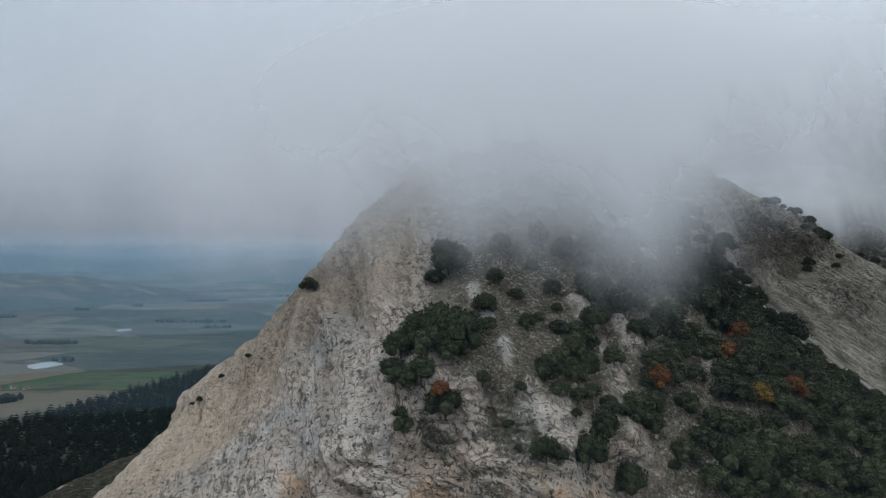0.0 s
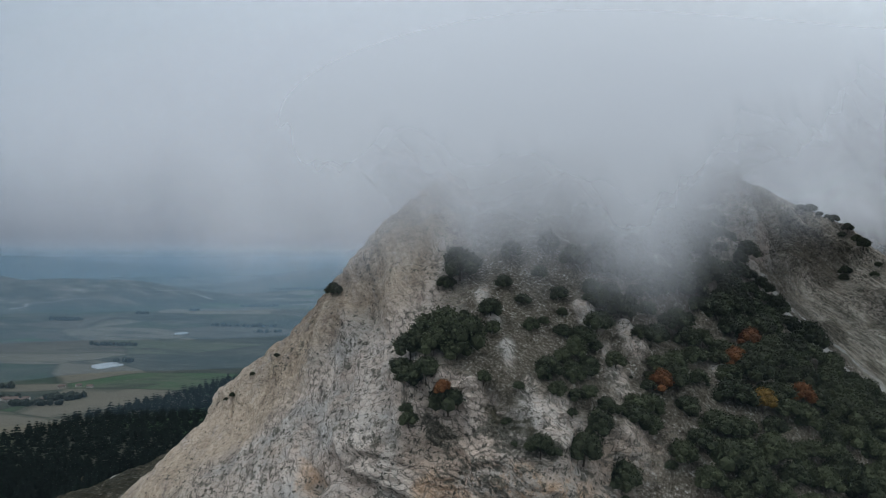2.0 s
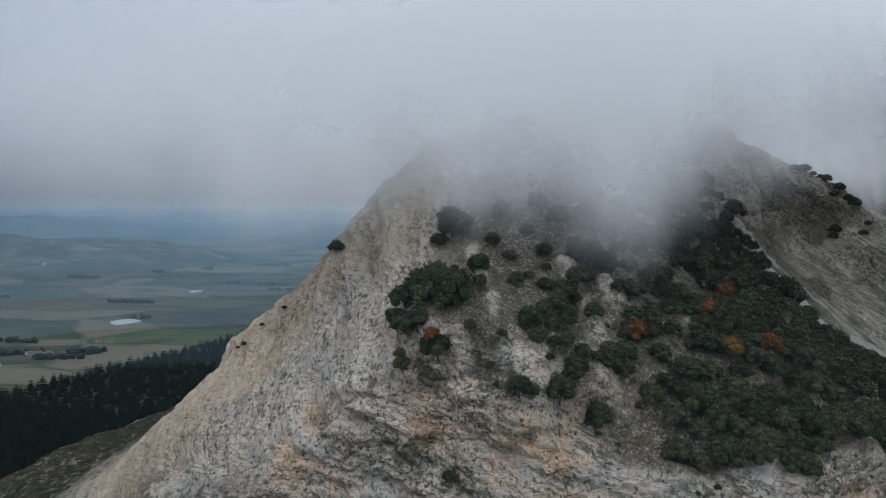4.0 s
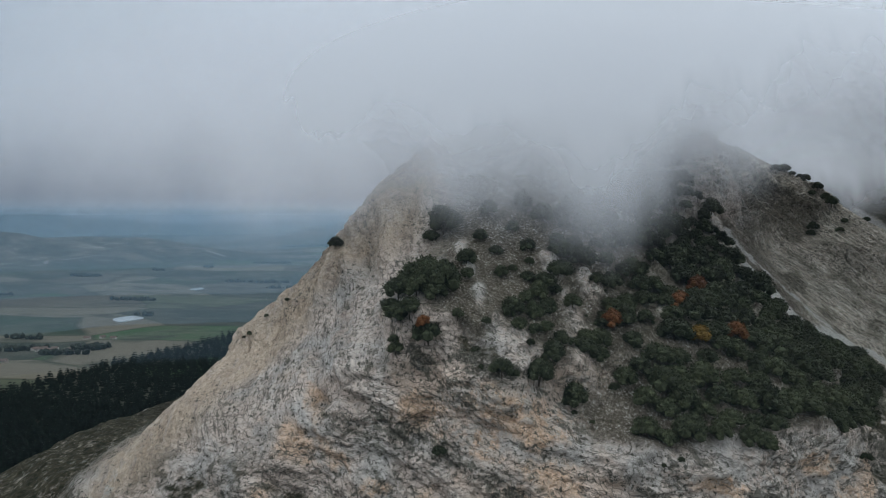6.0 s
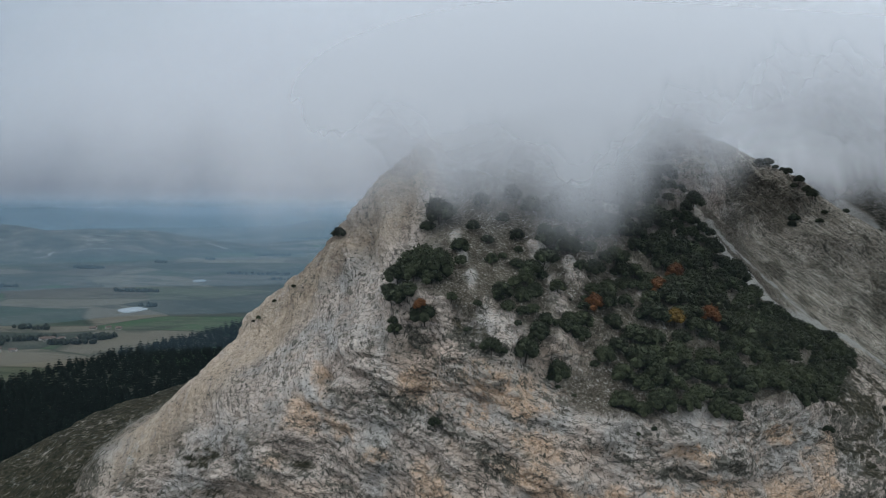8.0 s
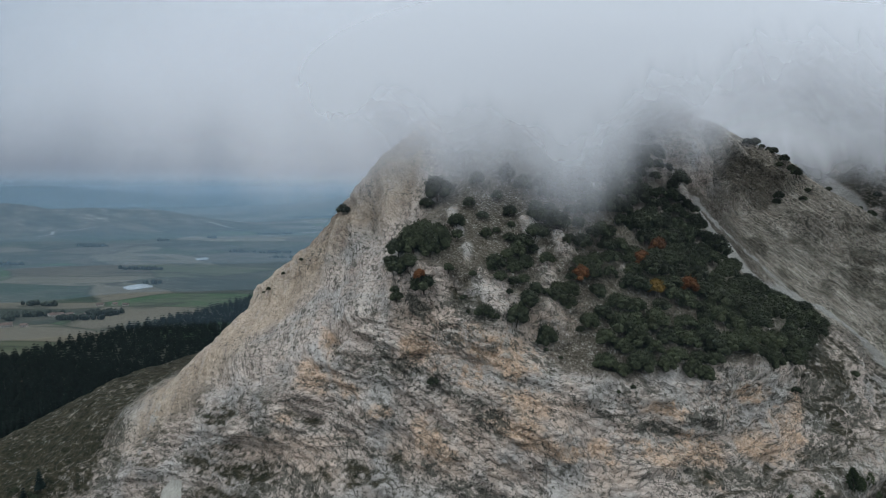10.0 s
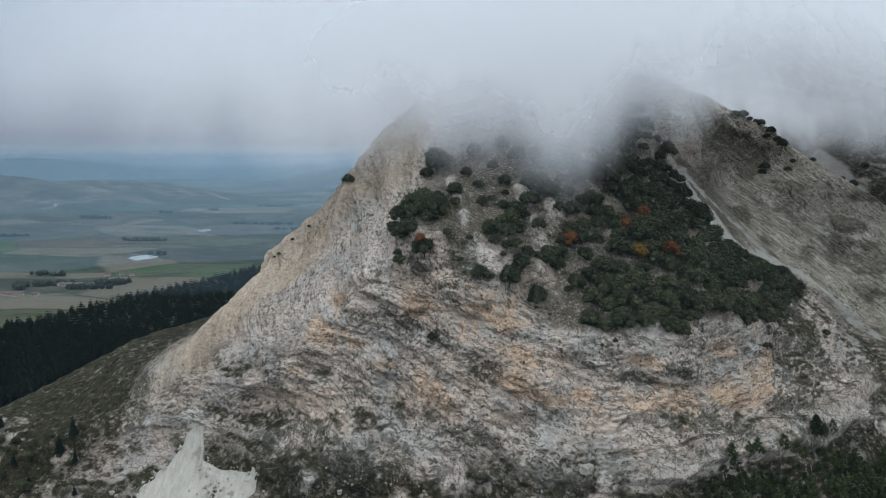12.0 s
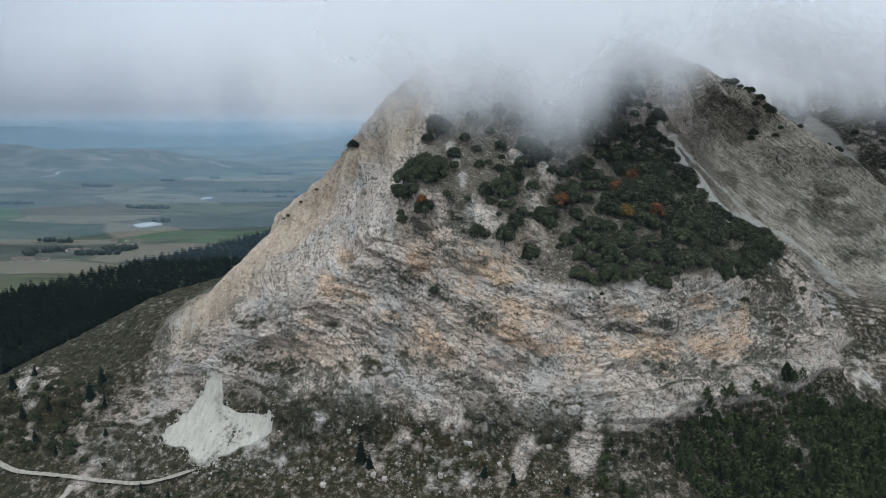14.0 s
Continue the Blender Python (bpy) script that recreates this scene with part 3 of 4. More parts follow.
ochre = np.maximum(blots(OCHRE, 71), 0.4 * step(0.0, 0.5, fractal(px / 17, py / 17, pz / 12, 3, 0.5, 71) + 0.2 * brow) * step(170, 180, pz) * step(228, 220, pz) * step(-62, -50, px) * step(130, 110, px))
sandy = sandy * (1 - west)
pale = (1 - second) * step(0.05, 0.5, fractal(px / 7, py / 7, pz / 7, 3, 0.55, 81)) * (0.12 + 0.6 * step(176, 160, pz)) * (1 - west)
pale = np.maximum(pale * (0.15 + 0.85 * step(-120, -100, px)), blots(PALE, 75))

GULLY = ((98.7, 226), (112.6, 245), (124, 243), (136, 235), (148, 227), (164, 225), (176, 222.7), (190, 216))
chute = np.maximum(step(7.5, 4, near_line(((113, 229), (122, 212), (133, 209), (146, 220)), px, py) + 1.6 * fractal(px / 5, py / 5, 0, 3, 0.6, 87)),
                   step(3.6, 1.8, near_line(GULLY, px, py) + 1.1 * fractal(px / 4, py / 4, 0, 3, 0.6, 83)) * step(-1.2, 0.2, fractal(px / 5, py / 5, 0, 3, 0.7, 85))
                   )
chute = np.maximum(chute, step(12, 6, near_line(((271, 450), (273, 400), (280, 345)), px, py) + 3 * grain(px / 9, py / 9, 0, 84)))
pale = np.maximum(np.maximum(pale, chute), 0.75 * brow * step(-0.5, 0.1, fractal(px / 8, py / 8, pz / 5, 3, 0.6, 86)))
turf = np.maximum(turf * (1 - 0.7 * np.clip(brow, 0, 1)) * (1 - 0.85 * step(2, -8, px) * step(192, 202, pz) * (1 - west)), 0.15 * scrub)
shelf = step(163, 166, pz) * step(176, 172, pz) * step(52, 66, px) * step(185, 160, px) * step(-0.4, 0.2, patches)
pale = np.maximum(pale, 0.9 * shelf)
pale = np.maximum(pale, 0.55 * proud)
turf = (turf + 0.35 * west * step(-1.0, -0.1, patches)) * (1 - 0.15 * west * step(0.05, 0.45, fractal(px / 6, py / 6, pz / 6, 4, 0.65, 64))) * (1 - chute) * (1 - 0.8 * shelf) * (1 - 0.9 * proud)
talus = step(0.42, 0.62, nz + 0.08 * patches) * step(200, 206, pz) * step(-4, 6, px) * step(172, 155, px) * (1 - second) * (1 - 0.9 * proud) * step(113, 118, py)
turf = turf * (1 - 0.8 * talus)
# Tone from the relief of ledges, blocks and slats: low is darker, high paler.
relief_tone = np.clip(0.5 + 0.30 * ledges + 0.12 * blocks + 0.5 * slats, 0, 1)
mountain = sheet("mountain", px, py, pz, LIMESTONE, {"bed": relief_tone, "bed_across": dip, "bed_along": along, "stand_across": stand, "upright": upright, "scrub": scrub, "talus": talus, "second": second, "turf": turf, "ochre": ochre, "pale": pale, "sand": sandy, "chute": chute, "wood": step(-8, -22, px + 160 - 0.09 * (py - 150) + 6 * patches) * step(125, 150, py)}, smooth=False)
tagged(mountain, "bare grey limestone mountain with layered ochre-stained cliffs", "mountain", kind="structure")

# ---- cloud on the summit, haze over the plain ----
cx, cz = np.meshgrid(np.concatenate([np.linspace(-1500, -260, 40)[:-1], np.linspace(-260, 420, 150), np.linspace(420, 1500, 36)[1:]]), np.concatenate([np.linspace(215, 340, 64)[:-1], np.linspace(340, 420, 16)]), indexing="ij")
brink = np.interp(cx, (-1500, -300, -60, 20, 90, 200, 1500), (250, 200, 170, 166, 184, 216, 300))
for k in range(60):
    brink[1:-1] = (brink[:-2] + 2 * brink[1:-1] + brink[2:]) / 4
cloud_base = np.interp(cx, (-120, -60, 0, 30, 48, 60, 75, 90, 110, 125, 150, 175, 200), (262, 252, 250, 250, 242, 253, 264, 267, 276, 280, 276, 266, 258))
cloud_base = cloud_base + 3 * grain(cx / 30, 0.3, 0.5, 93) * step(-160, -60, cx) * step(260, 200, cx)
cloud_bank = new("cloud")
tagged(cloud_bank, "grey cloud veiling the mountain top", "cloud", kind="structure")
CLOUD = vapour_material("cloud_vapour", (0.89, 0.918, 0.975), 0.31, -5.0, 34.0, 26.0, (1.7, 0.7, 0.36), 21.0)
for k, back in enumerate((-44, -33, -24, -16, -8, 1, 11, 23, 38)):
    ly = brink + back + 0.55 * (cz - 260)
    thin_out = step(-300, 50, cx) * step(410, 295, cz) * step(1500, 1200, np.abs(cx))
    layer = sheet("cloud_layer", cx, ly, cz, CLOUD, {"cover": thin_out, "level": cz - cloud_base - 0.16 * max(0, -back)})
    layer.parent = cloud_bank

# The same bank goes on behind the eastern ridge.
bx, bz = np.meshgrid(np.linspace(60, 1100, 140), np.linspace(225, 420, 80), indexing="ij")
for k, back in enumerate((330, 340, 352, 366)):
    rim = 258 + 4 * grain(bx / 30, 0.3, k * 1.3, 96)
    layer = sheet("cloud_layer", bx, back + 0.12 * (bx - 60) + 0.45 * (bz - 260), bz, CLOUD, {"cover": 2.2 * step(60, 130, bx) * step(1100, 800, bx) * step(415, 330, bz), "level": bz - rim})
    layer.parent = cloud_bank

haze = new("haze")
tagged(haze, "thin blue-grey haze over the valley", "haze", kind="structure")
HAZE = vapour_material("haze_vapour", (0.42, 0.64, 0.84), 1.0, 0.0, 10.0, 420.0, (1, 1, 1.5), 0.5)
for reach_, thick in ((150, 0.012), (680, 0.08), (960, 0.18), (1300, 0.2), (1800, 0.2), (2450, 0.26), (3150, 0.3), (3900, 0.34)):
    ang, up_ = np.meshgrid(np.radians(np.linspace(-75, 60, 70)), np.linspace(95, 305, 29), indexing="ij")
    layer = sheet("haze_layer", reach_ * np.sin(ang), reach_ * np.cos(ang) - 50, up_, HAZE, {"cover": thick * step(300, 250, up_), "level": 100.0})
    layer.parent = haze

# ---- helpers for things ----
vx, vy, vz = (np.asarray(c).ravel() for c in (px, py, pz))
TOP_MAP = np.full((int(PX1 - PX0) * 2 + 8, int(PY1 - PY0) * 2 + 8), -1e9)
np.maximum.at(TOP_MAP, (np.clip((vx - PX0 + 2) * 2, 0, TOP_MAP.shape[0] - 1).astype(int), np.clip((vy - PY0 + 2) * 2, 0, TOP_MAP.shape[1] - 1).astype(int)), vz)
for k in range(4):
    TOP_MAP = np.where(TOP_MAP > -1e8, TOP_MAP, np.max([np.roll(TOP_MAP, 1, 0), np.roll(TOP_MAP, -1, 0), np.roll(TOP_MAP, 1, 1), np.roll(TOP_MAP, -1, 1)], axis=0))


def surface(x, y):
    """Height of the finished rock or ground at a place."""
    if PX0 + 1 < x < PX1 - 1 and PY0 + 1 < y < PY1 - 1:
        z = TOP_MAP[int((x - PX0 + 2) * 2), int((y - PY0 + 2) * 2)]
        if z > 0:
            return float(z)
    return float(land(np.array([x]), np.array([y]))[0])


def on_face(x, z):
    """The foremost point of the cliff at that easting and height."""
    miss = (vx - x) ** 2 + (vz - z) ** 2
    k = np.where(miss < 1.2)[0]
    k = k[np.argmin(vy[k])] if len(k) else int(np.argmin(miss))
    return float(vx[k]), float(vy[k]), float(vz[k])


def part(name, bm, mat, parent=None, label=""):
    """One mesh object out of a bmesh, under its thing."""
    mesh = bpy.data.meshes.new(name)
    bm.to_mesh(mesh)
    bm.free()
    mesh.materials.append(mat)
    ob = new(name, mesh)
    ob.parent = parent
    if label:
        tagged(ob, label)
    return ob


def raw(name, points, faces, mat, parent=None, smooth=False):
    mesh = bpy.data.meshes.new(name)
    mesh.from_pydata([tuple(p) for p in points], [], faces)
    if smooth:
        mesh.polygons.foreach_set("use_smooth", np.ones(len(mesh.polygons), bool))
    mesh.materials.append(mat)
    ob = new(name, mesh)
    ob.parent = parent
    return ob


def leaf_material(name, dark, light, gloss=0.15):
    m, n = material(name)
    at = n.add("ShaderNodeTexCoord").outputs["Object"]
    pick = n.add("ShaderNodeObjectInfo").outputs["Random"]
    island = n.add("ShaderNodeNewGeometry").outputs["Random Per Island"]
    tone = n.math("ADD", n.math("MULTIPLY", n.noise(at, 1.4, 4, 0.7), 0.55), n.math("ADD", n.math("MULTIPLY", pick, 0.22), n.math("MULTIPLY", island, 0.24)))
    finish(n, n.ramp(tone, [(0.25, dark), (0.85, light)]), 0.8, None, 0.1, **{"Specular IOR Level": gloss})
    return m


def bark_material():
    m, n = material("bark")
    at = n.add("ShaderNodeTexCoord").outputs["Object"]
    grainy = n.noise(n.mapping(at, (6, 6, 1.2)), 1.5, 5, 0.6)
    finish(n, n.ramp(grainy, [(0.3, (0.045, 0.036, 0.028)), (0.7, (0.13, 0.105, 0.085))]), 0.9, grainy, 0.04)
    return m


BARK = bark_material()
OAK = leaf_material("evergreen_leaves", (0.018, 0.023, 0.015), (0.076, 0.088, 0.045))
RUST = leaf_material("autumn_leaves", (0.07, 0.030, 0.014), (0.23, 0.095, 0.035))
GOLD = leaf_material("yellow_leaves", (0.10, 0.065, 0.018), (0.33, 0.20, 0.04))
PINE = leaf_material("pine_needles", (0.006, 0.009, 0.008), (0.018, 0.027, 0.022), 0.03)
SCRUB = leaf_material("young_pine_needles", (0.022, 0.031, 0.015), (0.086, 0.108, 0.047))
FAR = leaf_material("far_tree_leaves", (0.012, 0.016, 0.012), (0.034, 0.042, 0.028))
ICO = bmesh.new()
bmesh.ops.create_icosphere(ICO, subdivisions=1, radius=1)
ICO_POINTS = np.array([v.co[:] for v in ICO.verts])
ICO_FACES = [[v.index for v in f.verts] for f in ICO.faces]
ICO.free()


def crown_mesh(rng, wide, high, lumps=18, tufts=1500):
    """A leafy crown: a dome of uneven lumps, set all over with small tufts of leaves."""
    points, faces, centres = [], [], []
    for k in range(lumps):
        a = k * 2.4 + rng.uniform(-0.5, 0.5)
        f = math.sqrt((k + 0.5) / lumps)
        r = wide * 0.68 * f * rng.uniform(0.85, 1.1)
        size = wide * rng.uniform(0.30, 0.41)
        z = (high - size) * math.sqrt(max(0.0, 1 - 0.92 * f * f)) * rng.uniform(0.82, 1.05)
        centres.append((r * math.cos(a), r * math.sin(a), max(z, size * 0.45), size))
    for x, y, z, size in centres:
        base = len(points)
        p = ICO_POINTS * (size * rng.uniform(0.78, 1.05, (len(ICO_POINTS), 1))) * np.array([1, 1, 0.9])
        points += [tuple(q) for q in p + np.array([x, y, z])]
        faces += [[base + i for i in f] for f in ICO_FACES]
    for k in range(tufts):
        x, y, z, size = centres[rng.integers(len(centres))]
        way = rng.normal(size=3)
        way[2] = abs(way[2]) * 1.1 - 0.25
        way /= np.linalg.norm(way)
        c = np.array([x, y, z]) + way * size * rng.uniform(0.82, 1.22) * np.array([1, 1, 0.9])
        if c[2] < 0.05:
            continue
        u = rng.normal(size=3)
        u = u / np.linalg.norm(u)
        v = np.cross(u, way + rng.normal(size=3) * 0.6)
        v = v / (np.linalg.norm(v) + 1e-6)
        l = wide * rng.uniform(0.035, 0.085)
        base = len(points)
        points += [tuple(c - u * l), tuple(c + u * l), tuple(c + v * l * 1.3 + way * l * 0.5)]
        faces.append([base, base + 1, base + 2])
    return points, faces


def trunk_mesh(rng, high, thick, limbs=4):
    """A tapered trunk with limbs."""
    points, faces = [], []

    def stem(a, b, r0, r1):
        a, b = np.array(a), np.array(b)
        w = (b - a) / np.linalg.norm(b - a)
        u = np.cross(w, (0.3, 1, 0.2))
        u /= np.linalg.norm(u)
        v = np.cross(w, u)
        base = len(points)
        for c, r in ((a, r0), (b, r1)):
            for k in range(6):
                t = k * math.pi / 3
                points.append(tuple(c + r * (math.cos(t) * u + math.sin(t) * v)))
        for k in range(6):
            faces.append([base + k, base + (k + 1) % 6, base + 6 + (k + 1) % 6, base + 6 + k])
        faces.append([base + 6 + k for k in range(6)])

    lean = rng.uniform(-0.12, 0.12, 2) * high
    top = (lean[0], lean[1], high)
    stem((0, 0, -0.8), top, thick, thick * 0.45)
    for k in range(limbs):
        a = 2 * math.pi * (k + rng.random()) / limbs
        f = rng.uniform(0.35, 0.85)
        stem((lean[0] * f, lean[1] * f, high * f), (math.cos(a) * high * 0.5, math.sin(a) * high * 0.5, high * rng.uniform(0.9, 1.3)), thick * 0.4, thick * 0.15)
    return points, faces


def broad_tree(name, seed, wide, high, leaves, label, category, group):
    rng = np.random.default_rng(seed)
    ob = new(name)
    raw("trunk", *trunk_mesh(rng, high * 0.5, wide * 0.06), BARK, ob)
    raw("crown", *crown_mesh(rng, wide, high), leaves, ob)
    return tagged(ob, label, category, group)


def needle_mesh(rng, wide, high, tiers=9, blades=8):
    """A conifer's crown: drooping tiers of boughs round the stem."""
    points, faces = [], []
    for k in range(tiers):
        f = k / (tiers - 1)
        z = high * (0.12 + 0.86 * f)
        r = wide * (1 - f) ** 0.75 * rng.uniform(0.85, 1.1) + 0.06 * wide
        for b in range(blades):
            a = 2 * math.pi * (b + rng.uniform(-0.3, 0.3)) / blades + k * 0.7
            l = r * rng.uniform(0.7, 1.15)
            c, s_ = math.cos(a), math.sin(a)
            w_ = l * 0.42
            base = len(points)
            points += [(0, 0, z + high * 0.05), (c * l * 0.55 - s_ * w_, s_ * l * 0.55 + c * w_, z - l * 0.12), (c * l, s_ * l, z - l * rng.uniform(0.15, 0.4)), (c * l * 0.55 + s_ * w_, s_ * l * 0.55 - c * w_, z - l * 0.12), (c * l * 0.5, s_ * l * 0.5, z + l * 0.1)]
            faces += [[base, base + 1, base + 4], [base, base + 4, base + 3], [base + 1, base + 2, base + 4], [base + 4, base + 2, base + 3]]
    return points, faces


def tufted_mesh(rng, wide, high, tufts=420):
    """A young pine's crown: a blunt, uneven cone of upswept needle tufts."""
    points, faces = [], []
    lean = rng.uniform(0, 6.3, 2)
    for k in range(tufts):
        f = rng.uniform(0, 1) ** 1.25
        a = rng.uniform(0, 6.283)
        lobe = 1 + 0.22 * math.sin(3 * a + lean[0] + 5 * f) + 0.16 * math.sin(5 * a + lean[1] - 9 * f)
        r = wide * 0.62 * (1 - f ** 1.7) ** 0.8 * lobe * rng.uniform(0.55, 1.05)
        c = np.array([r * math.cos(a), r * math.sin(a), high * (0.08 + 0.86 * f)])
        l = wide * rng.uniform(0.13, 0.26) * (1.0 if tufts > 300 else 1.45)
        out = np.array([math.cos(a), math.sin(a), rng.uniform(0.2, 1.3)]) + rng.normal(0, 0.3, 3)
        out = out / np.linalg.norm(out) * l
        side = np.cross(out, rng.normal(size=3))
        side = side / (np.linalg.norm(side) + 1e-6) * l * 0.5
        base = len(points)
        points += [tuple(c - side - out * 0.4), tuple(c + side - out * 0.4), tuple(c + out)]
        faces.append([base, base + 1, base + 2])
    return points, faces


def conifer(name, seed, wide, high, needles, label, group, tufted=False):
    rng = np.random.default_rng(seed)
    ob = new(name)
    raw("trunk", *trunk_mesh(rng, high * (0.75 if tufted else 0.5), high * 0.02, 0), BARK, ob)
    raw("crown", *(tufted_mesh(rng, wide, high, 700) if tufted else needle_mesh(rng, wide, high)), needles, ob)
    return tagged(ob, label, "tree", group)


def planted(kinds, spots, rng, low=0.8, high=1.2):
    """Copies of the kinds at the spots; the first copies are the kinds themselves."""
    used = set()
    for x, y, z, size in spots:
        kind = kinds[int(rng.integers(len(kinds)))]
        m = pose(x, y, z, rng.uniform(-4, 4), rng.uniform(-4, 4), rng.uniform(0, 360))
        grow = size * rng.uniform(low, high)
        ob = kind if kind.name not in used else copy_thing(kind, m)
        used.add(kind.name)
        ob.matrix_basis = m @ Matrix.Diagonal((grow, grow, grow * rng.uniform(0.85, 1.15), 1))


# ---- oaks and bushes on the shelf above the cliff ----
rng = np.random.default_rng(7)
oaks = [broad_tree("holm_oak", 100 + k, w_, h_, OAK, "dark evergreen holm oak rooted in the rocky slope", "tree", "oaks on the slope") for k, (w_, h_) in enumerate(((3.3, 5.2), (2.9, 4.6), (3.8, 5.6), (2.6, 4.2), (3.2, 4.4)))]
bushes = [broad_tree("bush", 200 + k, w_, h_, OAK, "low dark green evergreen bush on bare rock", "bush", "bushes on the rock") for k, (w_, h_) in enumerate(((1.6, 2.0), (1.3, 1.7), (1.9, 2.2)))]
rusty = [broad_tree("deciduous_tree", 300 + k, 2.6, 4.4, RUST, "small tree with rust-brown autumn leaves among evergreens", "tree", "autumn trees") for k in range(2)]
golden = [broad_tree("deciduous_tree", 310, 2.8, 4.6, GOLD, "small tree with yellow autumn leaves among evergreens", "tree", "autumn trees")]


WOOD = ((20, 127), (25, 119), (30, 121), (39, 121), (53, 117), (68, 119), (86, 125), (110, 142), (120, 158), (140, 186), (154, 206), (143, 213), (126, 203), (114, 192), (109, 208), (103, 224), (90, 240), (60, 215), (40, 175), (33, 152), (28, 138))
CLEARINGS = ((33, 134, 5), (40, 145, 5), (48, 135, 3), (60, 141, 4), (67, 165, 6), (99, 170, 6), (96, 179, 5), (106, 152, 5), (45, 124, 7), (42, 158, 4), (80, 172, 3), (120, 178, 5), (56, 150, 3.5), (100, 196, 5))


def in_wood(x, y):
    inside = False
    for (ax, ay), (bx, by) in zip(WOOD, WOOD[1:] + WOOD[:1]):
        if (ay > y) != (by > y) and x < ax + (y - ay) * (bx - ax) / (by - ay):
            inside = not inside
    return inside and not any((x - a) ** 2 + (y - b) ** 2 < r * r for a, b, r in CLEARINGS)


autumn = [(76.2, 166.5), (68.5, 155.0), (84.0, 154.5), (47.5, 141)]
oak_spots, bush_spots = [], []
taken = [(x, y, 3.0) for x, y in autumn] + [(71, 145, 3.0)]
for k in range(9000):
    x, y = rng.uniform(18, 156), rng.uniform(114, 242)
    size = rng.uniform(0.85, 1.4) * (0.85 if y > 200 or x < 46 else 1.0)
    if not in_wood(x, y) or surface(x, y) < 199 or surface(x, y - 2.5) < 194 or any((x - a) ** 2 + (y - b) ** 2 < (0.5 * (r + 3.7 * size)) ** 2 for a, b, r in taken):
        continue
    taken.append((x, y, 3.7 * size))
    oak_spots.append((x, y, surface(x, y) - 0.2, size))
# The thicket on the rib, and single trees on the stony slope above it.
for x, y, size in ((-10, 128, 1.1), (-8.5, 132, 1.2), (-4.7, 133, 1.3), (0, 129.5, 1.35), (3.5, 126, 1.15), (0.5, 121.5, 1.2), (-4, 121, 1.25), (-3, 125, 1.5), (-7.5, 124.5, 1.35), (2, 124, 1.2), (-5.5, 129, 1.4), (-1, 131.5, 1.2)):
    oak_spots.append((x, y, surface(x, y) - 0.4, size))
for x, y, size in ((1.4, 151, 1.2), (-2, 149, 1.0), (4, 154, 1.1), (0, 156, 1.0), (12, 148.6, 0.7), (16.4, 145.8, 0.6), (21, 153, 0.9), (25.3, 148.7, 0.75), (8.8, 136.4, 0.85), (9.4, 132, 0.8), (18, 138, 0.85), (21, 141, 0.6), (25, 140, 0.75),
                   (34, 143.3, 0.65), (32.4, 139, 0.55), (22, 129, 0.75), (20, 126, 0.7), (30, 133, 0.8), (2.8, 138.4, 0.55), (26, 131, 0.7), (30, 160, 1.0), (36, 164, 1.1), (42, 168, 1.1), (24, 163, 0.9), (49, 172, 1.0), (14, 158, 0.8)):
    oak_spots.append((x, y, surface(x, y) - 0.2, size))
planted(oaks, oak_spots, rng)
for x, z, size in ((19.2, 223.5, 1.6), (22, 223, 0.9), (15.5, 224, 0.8), (13, 224.5, 0.7), (8.3, 234.5, 0.9), (15.4, 234, 0.9), (-7.7, 227, 1.2), (40.2, 211, 0.7), (36, 212.7, 0.5), (3.7, 203, 1.0), (117.4, 194, 1.1), (153, 190, 1.2), (-8.5, 229, 1.1), (-36.5, 250, 1.4), (12, 228, 0.8), (26, 229, 0.7),
                   (55, 203, 0.6), (60, 204, 0.7), (-52, 232, 0.6), (-58, 227, 0.5), (-63, 222, 0.6), (-66, 220, 0.45)):
    bush_spots.append((*on_face(x, z), size))
for k in range(60):
    x, y = rng.uniform(5, 150), rng.uniform(120, 215)
    if not (in_wood(x, y) or (x < 50 and 126 < y < 160)):
        continue
    bush_spots.append((x, y, surface(x, y) - 0.15, rng.uniform(0.35, 0.9)))
for k in range(5):
    x = rng.uniform(150, 235)
    y = 300 + rng.uniform(-4, 4) + 0.1 * (x - 200)
    bush_spots.append((x, y, surface(x, y) - 0.2, rng.uniform(0.7, 1.7)))
for x, y in ((156, 312), (160, 311), (163, 309), (166, 308), (168, 306), (171, 305), (173, 304), (176, 302), (178, 300), (166, 294), (196, 303), (212, 302), (262, 395), (300, 400), (310, 430), (325, 420), (295, 440), (318, 450)):
    bush_spots.append((x, y, surface(x, y) - 0.5, rng.uniform(1.1, 1.9) if x < 200 else rng.uniform(1.4, 2.2)))
for k in range(230):
    x = rng.uniform(-165, -55) if k < 185 else rng.uniform(-45, 60)
    y = float(np.interp(x, (-165, -100, -60, -20, 60), (108, 98, 92, 88, 86))) + rng.uniform(-14, 13)
    road = float(min(near_line(line, np.array([x]), np.array([y]))[0] for line in TRACKS))
    if not (-108 < x < -46 and 94 < y < 120) and road > 4:
        bush_spots.append((x, y, surface(x, y) - 0.15, rng.uniform(0.3, 0.85) * (1.0 if x > -112 else rng.choice([1.0, 1.6]))))
planted(bushes, bush_spots, rng)
planted(rusty, [(x, y, surface(x, y) + 0.6, 1.2) for x, y in autumn] + [(on_face(-1, 233)[0], on_face(-1, 233)[1] - 0.5, 232.5, 0.7)], rng)
planted(golden, [(71.0, 145.0, surface(71, 145) + 0.6, 1.2), (103, 147, surface(103, 147), 0.6)], rng)

